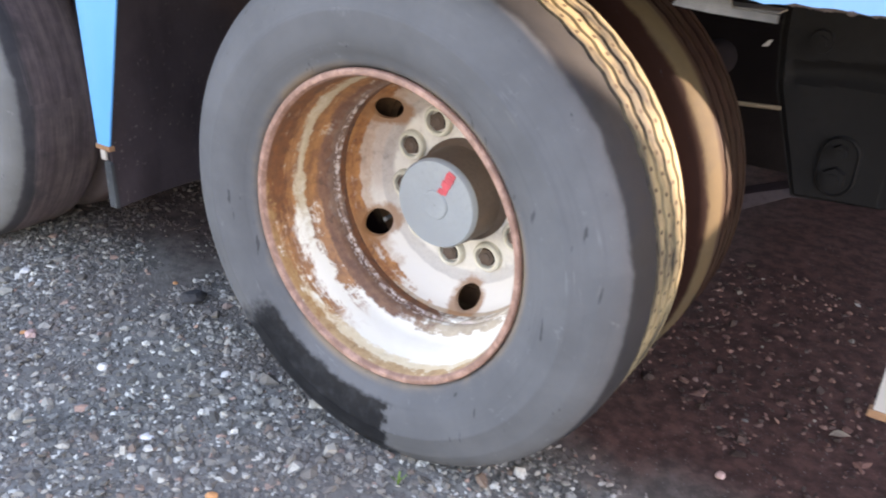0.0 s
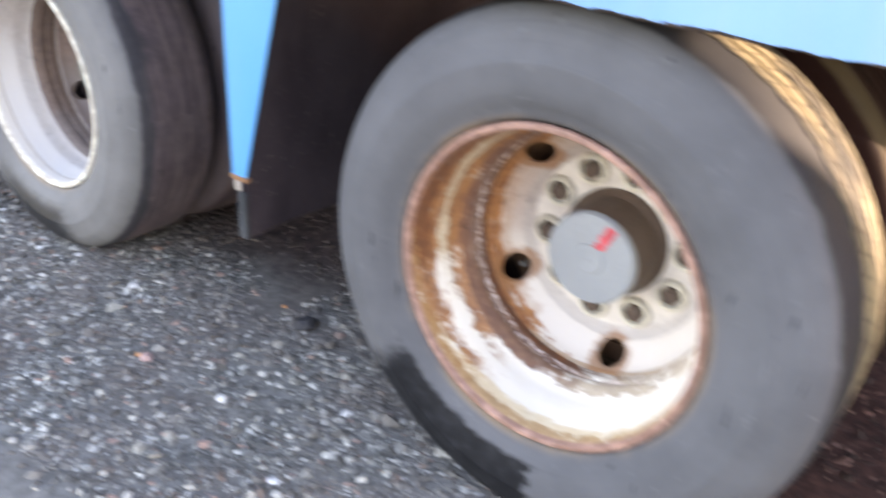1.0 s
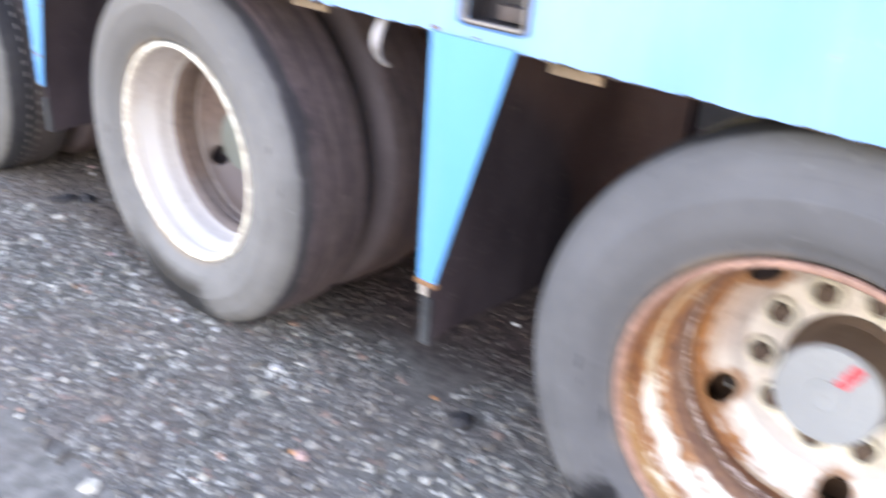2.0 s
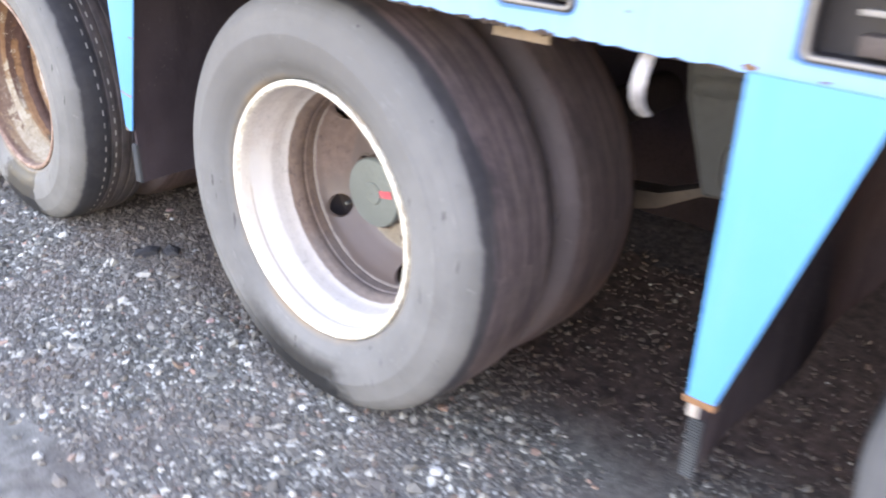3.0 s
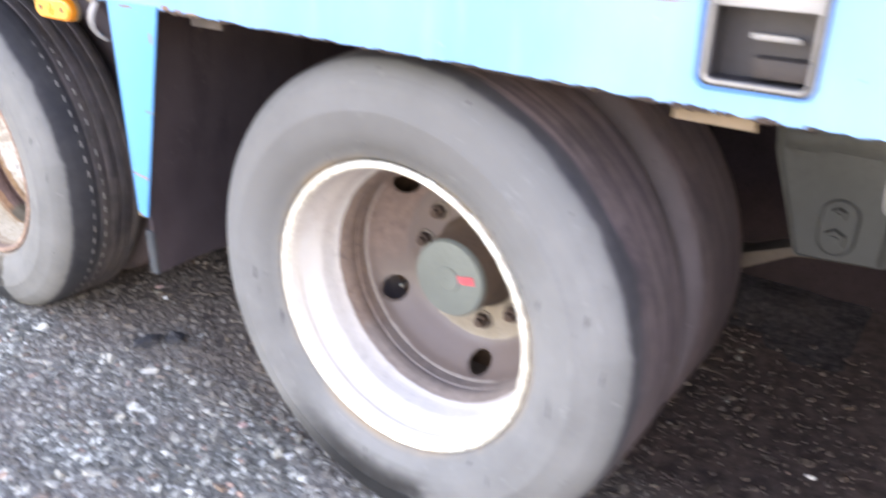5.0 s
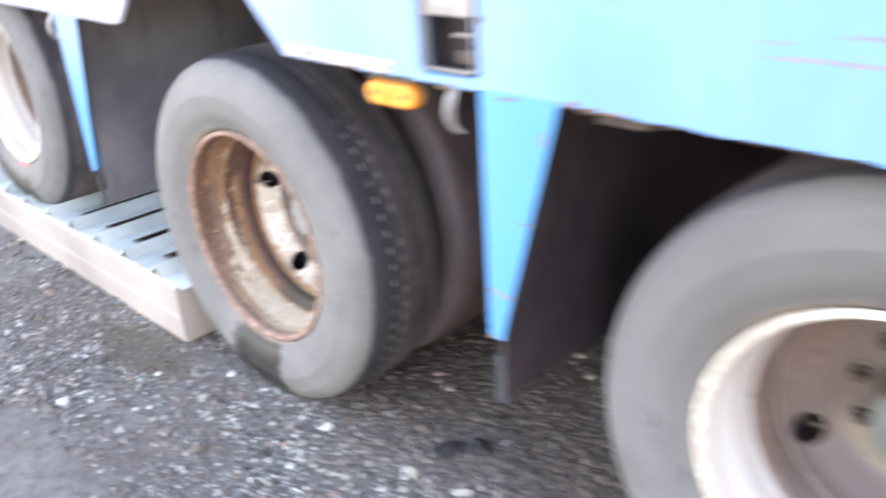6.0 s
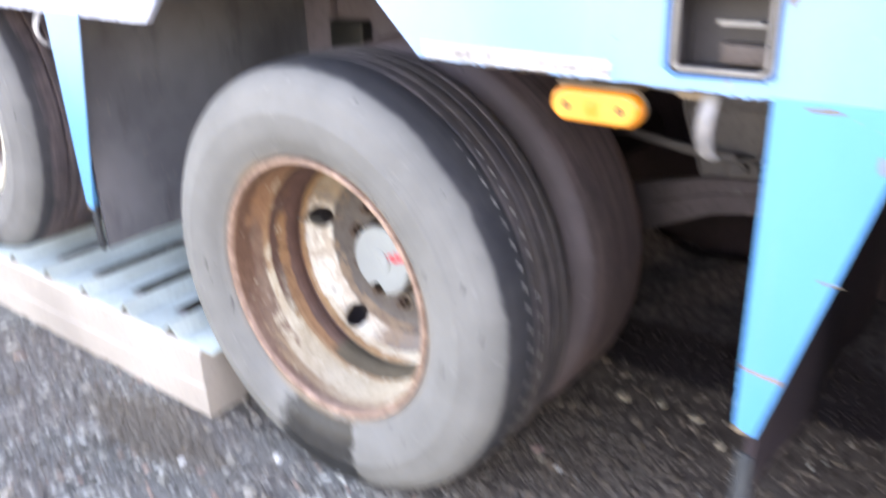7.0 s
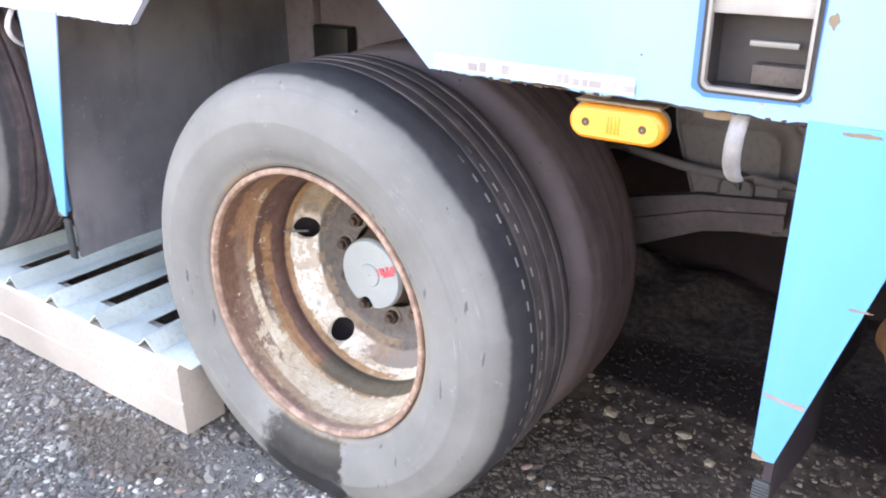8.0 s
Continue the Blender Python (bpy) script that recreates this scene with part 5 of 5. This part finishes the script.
    for p, q in zip(loops, loops[1:]):
        for k in range(len(p)):
            n = (k + 1) % len(p)
            bm.faces.new((p[k], p[n], q[n], q[k]))
    bm.faces.new(loops[-1])
    part("pivot_boss", bm, mat, hg)
    for pz, r in ((0.524, 0.026), (0.583, 0.017)):
        bm = bmesh.new()
        cyl(bm, (x + 0.616, front - 0.005, up + pz), (x + 0.616, front - 0.026, up + pz), r, r * 0.94, n=6)
        cyl(bm, (x + 0.616, front - 0.024, up + pz), (x + 0.616, front - 0.032, up + pz), r * 0.5, n=14)
        part("pivot_bolt", bm, mat, hg)
    bm = bmesh.new()
    cyl(bm, (x + 0.529, front + 0.004, up + 0.800), (x + 0.529, front - 0.012, up + 0.800), 0.026, 0.023, n=24)
    cyl(bm, (x + 0.529, front - 0.010, up + 0.800), (x + 0.529, front - 0.022, up + 0.800), 0.014, n=6)
    part("upper_bolt", bm, mat, hg)
    # trailing arm: a pressed beam that narrows towards the pivot
    bm = bmesh.new()
    if i >= 2:
        beam = [(x - 0.12, z + 0.07), (x - 0.12, z - 0.06), (x + 0.10, z - 0.07), (x + 0.30, 0.395), (x + 0.39, 0.434), (x + 0.558, 0.512), (x + 0.74, 0.550), (x + 0.74, 0.62), (x + 0.54, 0.600), (x + 0.39, 0.565), (x + 0.28, 0.53)]
        plate(bm, [beam], front - 0.03, front - 0.002)
        plate(bm, [[(x + 0.30, 0.482), (x + 0.30, 0.468), (x + 0.56, 0.552), (x + 0.74, 0.580), (x + 0.74, 0.592), (x + 0.56, 0.566)]], front - 0.042, front - 0.028)
    else:
        plate(bm, [[(x - 0.12, z + 0.06), (x - 0.12, z - 0.06), (x + 0.10, z - 0.10), (x + 0.30, up + 0.345), (x + 0.42, up + 0.383), (x + 0.535, up + 0.450), (x + 0.66, up + 0.468), (x + 0.67, up + 0.53), (x + 0.54, up + 0.475), (x + 0.42, up + 0.425), (x + 0.30, up + 0.41)]], front + 0.014, front + 0.090)
    part("trailing_arm", bm, M[("chassis", "arm", "brown_arm", "brown_arm")[i]], trailer, "black trailing arm" if i == 0 else "earth-stained trailing arm", smooth=False)
    # brake line that runs along before the hanger
    if i == 2:
        bm = bmesh.new()
        pts = [(x + 0.25 + 0.06 * k, front - 0.05 + 0.004 * math.sin(k * 1.3), 0.690 - 0.0035 * k + 0.006 * math.sin(k * 0.9)) for k in range(10)]
        sweep(bm, pts, 0.012, 0.012, 12)
        part("brake_pipe", bm, M["grimy"], trailer, "dusty brake pipe before the hanger")


# chassis under the deck
bm = bmesh.new()
box(bm, (X1, -0.050, 1.50), (X0, 2.44, TOP - 0.01))
part("deck", bm, M["chassis"], trailer, "dark deck underside")
bm = bmesh.new()
box(bm, (X1, 2.44, slope(0)), (0.6, 2.456, TOP))
part("far_side_panel", bm, M["panel"], trailer, "pale blue far side panel", smooth=False)
for y, zb in ((0.78, 1.15), (1.56, 1.32)):
    bm = bmesh.new()
    box(bm, (X1, y, zb), (X0, y + 0.014, 1.50))
    box(bm, (X1, y - 0.06, zb), (X0, y + 0.074, zb + 0.02))
    part("frame_rail", bm, M["chassis"], trailer)
# screen added to darken what shows through the wheel arch
bm = bmesh.new()
box(bm, (X1, 0.745, 0.70), (-3.02, 0.757, 1.50))
part("inner_screen", bm, M["screen"], trailer, "added screen closing the view through the wheel arch")
# black block added in place of a dark opening
bm = bmesh.new()
box(bm, (-3.90, 0.700, 0.805), (-3.765, 0.744, 0.915), 0.006)
vb = part("opening_block", bm, M["black"], trailer, "small black block standing for a dark opening")
bm = bmesh.new()
box(bm, (-3.915, 0.712, 0.79), (-3.902, 0.744, 1.10), 0.003)
part("box_rail", bm, M["screen"], vb, "dusty mounting rail")
for x in (-6.0, -4.45, -2.45, -0.80):
    bm = bmesh.new()
    box(bm, (x - 0.05, 0.085, 1.10), (x + 0.05, 2.43, 1.50), 0.004)
    part("cross_member", bm, M["chassis"], trailer)
for x, z in zip(WX, WZ):
    # axle and air spring are coloured near black for the shade here
    bm = bmesh.new()
    cyl(bm, (x, 0.45, z), (x, 1.95, z), 0.065)
    part("axle_tube", bm, M["deep_black"], trailer)
    hanger(x, z, WX.index(x))
    # air spring
    bm = bmesh.new()
    revolve(bm, [(0.09, -0.14), (0.12, -0.10), (0.115, 0.0), (0.125, 0.06), (0.10, 0.12), (0.001, 0.12)], 32)
    part("air_spring", bm, M["deep_black"], trailer, at=pose(x - 0.42, 1.18, slope(x) - 0.04, -90, 0, 0))

# rusted brake chamber and a scrap of bluish sheet under the frame
bm = bmesh.new()
revolve(bm, [(0.001, -0.09), (0.060, -0.085), (0.078, -0.06), (0.080, 0.0), (0.084, 0.005), (0.084, 0.02), (0.072, 0.03), (0.066, 0.09), (0.001, 0.10)], 28)
part("brake_chamber", bm, M["rust"], trailer, "rusted brake chamber", at=pose(-2.22, 0.99, 0.24, 0, 0, 40))
bm = bmesh.new()
box(bm, (-2.455, 1.165, 0.175), (-2.415, 1.172, 0.205), 0.003)
part("sheet_tab", bm, M["hook"], trailer, "small pale metal tab")

# dark slabs added under the frame to hold light back
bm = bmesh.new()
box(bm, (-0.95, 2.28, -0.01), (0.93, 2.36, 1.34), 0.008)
part("backing_slab", bm, M["deep_black"], trailer, "added black slab under the frame that holds light back")
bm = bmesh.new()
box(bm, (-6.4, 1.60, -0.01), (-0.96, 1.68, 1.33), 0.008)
part("backing_slab", bm, M["dim_backing"], trailer, "added dark slab under the frame that holds light back")
# a rod by the tyre
bm = bmesh.new()
cyl(bm, (0.40, 0.66, 0.657), (0.505, 0.66, 0.664), 0.0045, n=10)
part("brake_rod", bm, M["tan_rust"], trailer, "thin brake rod")
# pale plate added for a white glint by the tyre
bm = bmesh.new()
plate(bm, [[(0.458, 0.790), (0.470, 0.792), (0.476, 0.804), (0.468, 0.802)]], 0.60, 0.606)
part("glint_plate", bm, M["hook"], trailer, "small pale plate for a bright glint")

# unseen wall, added to shut light out but for one sunlit gap
bm = bmesh.new()
plate(bm, [[(-12, -0.02), (9, -0.02), (9, 2.6), (3.385, 2.6), (3.385, 1.13), (2.45, 1.13), (2.45, 2.6), (-12, 2.6)]], 3.05, 3.30)
wall = part("sun_gap_wall", bm, plain("gap_wall_grey", (0.22, 0.21, 0.20), 0.85, 0, 0.3, 4, 0.4))
tagged(wall, "added grey wall, out of view, whose gap lets sun onto the first wheel", "wall", kind="structure")

# ---- ramp under the last wheel ----
ramp = new("loading_ramp")
tagged(ramp, "white steel ramp with pale angle-iron rungs under the wheel", "ramp")
RX = -3.690
bm = bmesh.new()
N = 60
prof = [(-0.056, 0.006), (-0.0575, 0.095), (-0.0545, 0.098), (-0.0545, 0.103), (-0.0575, 0.106), (-0.0575, 0.200), (-0.050, 0.2085), (0.060, 0.2085), (0.066, 0.200), (0.066, 0.004)]
rings = []
for k in range(N + 1):
    x = RX - 2.7 * k / N
    ragged = 0.012 * max(0, noise.noise((x * 14, 3, 0))) + 0.010 * max(0, noise.noise((x * 4, 8, 0)))
    rings.append([bm.verts.new((x, y, z + (ragged if i == 0 else 0))) for i, (y, z) in enumerate(prof)])
for p, q in zip(rings, rings[1:]):
    for i in range(len(prof)):
        j = (i + 1) % len(prof)
        bm.faces.new((p[i], p[j], q[j], q[i]))
bm.faces.new(rings[0])
bm.faces.new(rings[-1])
part("side_beam", bm, M["white_steel"], ramp, "weathered white steel beam", smooth=False)
bm = bmesh.new()
box(bm, (-6.39, 0.60, 0.002), (RX, 0.70, 0.205), 0.004)
part("far_beam", bm, M["white_steel"], ramp)
for k in range(13):
    cx = -3.815 - 0.213 * k
    bm = bmesh.new()
    # ridge of angle iron, open underneath
    t = 0.004
    for sgn in (-1, 1):
        vs = [(cx, 0.247), (cx + sgn * 0.042, 0.2105), (cx + sgn * (0.042 - t), 0.2095), (cx, 0.247 - t * 1.4)]
        a = [bm.verts.new((x, -0.052, z)) for x, z in vs]
        b = [bm.verts.new((x, 0.69, z)) for x, z in vs]
        for i in range(4):
            bm.faces.new((a[i], a[(i + 1) % 4], b[(i + 1) % 4], b[i]))
        bm.faces.new(a)
        bm.faces.new(b)
    part("rung", bm, M["pale_green"], ramp, smooth=False)
    # tread plate with one long slot before the next ridge
    x0, x1 = cx + 0.0425, cx + 0.213 - 0.0425
    for n, (sx0, sx1) in enumerate(((0.060, 0.108),)):
        bm = bmesh.new()
        loops = [[(x0, -0.050), (x1, -0.050), (x1, 0.69), (x0, 0.69)], [(x0 + sx0, 0.032), (x0 + sx0, 0.60), (x0 + sx1, 0.60), (x0 + sx1, 0.032)]]
        plate(bm, loops, 0.0, 0.0035)
        bmesh.ops.rotate(bm, cent=(0, 0, 0), matrix=Matrix.Rotation(radians(90), 3, "X"), verts=bm.verts)
        for v in bm.verts:
            v.co.y = -v.co.y
            v.co.z += 0.2105 + 0.006 * (1 - abs((v.co.x - (x0 + x1) / 2) / ((x1 - x0) / 2)))
        part("tread_plate", bm, M["pale_green"], ramp, smooth=False)

# ---- small things strewn on the ground ----
def stone(x, y, size, col, label, seed):
    rng = random.Random(seed)
    bm = bmesh.new()
    bmesh.ops.create_icosphere(bm, subdivisions=2, radius=1)
    sx, sy, sz = size * rng.uniform(0.8, 1.25), size * rng.uniform(0.6, 0.9), size * rng.uniform(0.35, 0.55)
    for v in bm.verts:
        n = 1 + 0.35 * noise.noise(v.co * 1.4 + Vector((seed, 0, 0)))
        v.co = Vector((v.co.x * sx, v.co.y * sy, v.co.z * sz)) * n
    ob = part("stone", bm, STONE_MATS[col], smooth=False, at=pose(x, y, height(x, y) - 0.003 + sz * 0.5, 0, 0, rng.uniform(0, 360)))
    tagged(ob, label, "stone", "loose stones on the yard")


STONE_MATS = {"white": plain("white_stone", (0.66, 0.65, 0.63), 0.7, 0, 0.2, 60, 0.3), "pink": plain("pink_stone", (0.46, 0.30, 0.27), 0.7, 0, 0.2, 60, 0.3),
              "orange": plain("orange_stone", (0.55, 0.25, 0.10), 0.7, 0, 0.2, 60, 0.3), "dark": plain("dark_clod", (0.035, 0.035, 0.04), 0.8, 0, 0.4, 40, 0.5), "buff": plain("buff_stone", (0.34, 0.29, 0.23), 0.75, 0, 0.3, 60, 0.3)}
for k, (x, y, size, col) in enumerate(((-0.431, -0.021, 0.012, "white"), (-0.671, -0.178, 0.014, "white"), (-0.388, -0.272, 0.012, "white"), (-1.252, -0.019, 0.018, "white"), (-0.062, -0.067, 0.012, "white"),
                                       (-0.933, -0.195, 0.018, "pink"), (-2.148, -0.004, 0.012, "pink"), (-1.638, -0.080, 0.013, "white"), (-1.520, -0.023, 0.012, "white"), (-1.965, -0.025, 0.012, "white"),
                                       (-2.661, 0.092, 0.040, "dark"), (-2.61, 0.150, 0.034, "dark"), (-0.76, 0.16, 0.036, "dark"), (-3.423, -0.060, 0.014, "white"), (-3.611, -0.204, 0.013, "white"),
                                       (-2.926, 0.331, 0.012, "pink"), (-2.851, 0.295, 0.012, "white"), (-2.900, 0.307, 0.012, "buff"), (-2.577, 0.598, 0.016, "buff"), (-2.668, 0.672, 0.018, "buff"),
                                       (-2.862, 0.658, 0.020, "buff"), (-2.762, 0.681, 0.016, "buff"), (-0.958, 0.648, 0.011, "white"), (-0.154, -0.306, 0.010, "orange"), (-0.872, 0.192, 0.008, "orange"),
                                       (0.609, 0.335, 0.012, "pink"), (0.50, 0.12, 0.010, "buff"), (-0.957, -0.199, 0.009, "orange"))):
    word = {"white": "small pale stone lying on the dark gravel", "pink": "small pinkish stone lying on the gravel", "orange": "small orange stone chip on the gravel", "dark": "dark clod of broken asphalt on the gravel", "buff": "buff stone on the brown soil"}[col]
    stone(x, y, size, col, word, k)

# dry leaf and a green sprout by the first wheel
bm = bmesh.new()
rows = []
for i in range(9):
    u = i / 8
    w = 0.011 * math.sin(math.pi * min(1, u * 1.05)) + 0.0006
    rows.append([bm.verts.new((0.044 * u, w * k, 0.004 + 0.005 * math.sin(3 * u) + 0.0025 * abs(k))) for k in (-1, 0, 1)])
for p, q in zip(rows, rows[1:]):
    for k in (0, 1):
        bm.faces.new((p[k], p[k + 1], q[k + 1], q[k]))
bmesh.ops.solidify(bm, geom=bm.faces[:], thickness=0.0006)
tagged(part("dry_leaf", bm, plain("dry_leaf", (0.50, 0.42, 0.34), 0.7, 0, 0.3, 60), at=pose(0.76, 0.60, 0.0, 0, 0, 30)), "curled pale dry leaf on the brown soil", "leaf")
sprout = new("weed")
sprout.matrix_basis = pose(0.111, -0.075, -0.002)
tagged(sprout, "tiny green weed sprout by the tyre", "weed")
green = plain("sprout_green", (0.10, 0.19, 0.03), 0.6, 0, 0.3, 60)
for k, (turn, lean) in enumerate(((20, 30), (140, 40), (250, 25), (310, 50))):
    bm = bmesh.new()
    pts = [(0, 0.022 * u * math.sin(radians(lean)) * u, 0.026 * u) for u in (0, 0.25, 0.5, 0.75, 1)]
    sweep(bm, pts, 0.0022, 0.0007, 6)
    part("blade", bm, green, sprout, at=pose(0, 0, 0, 0, 0, turn))
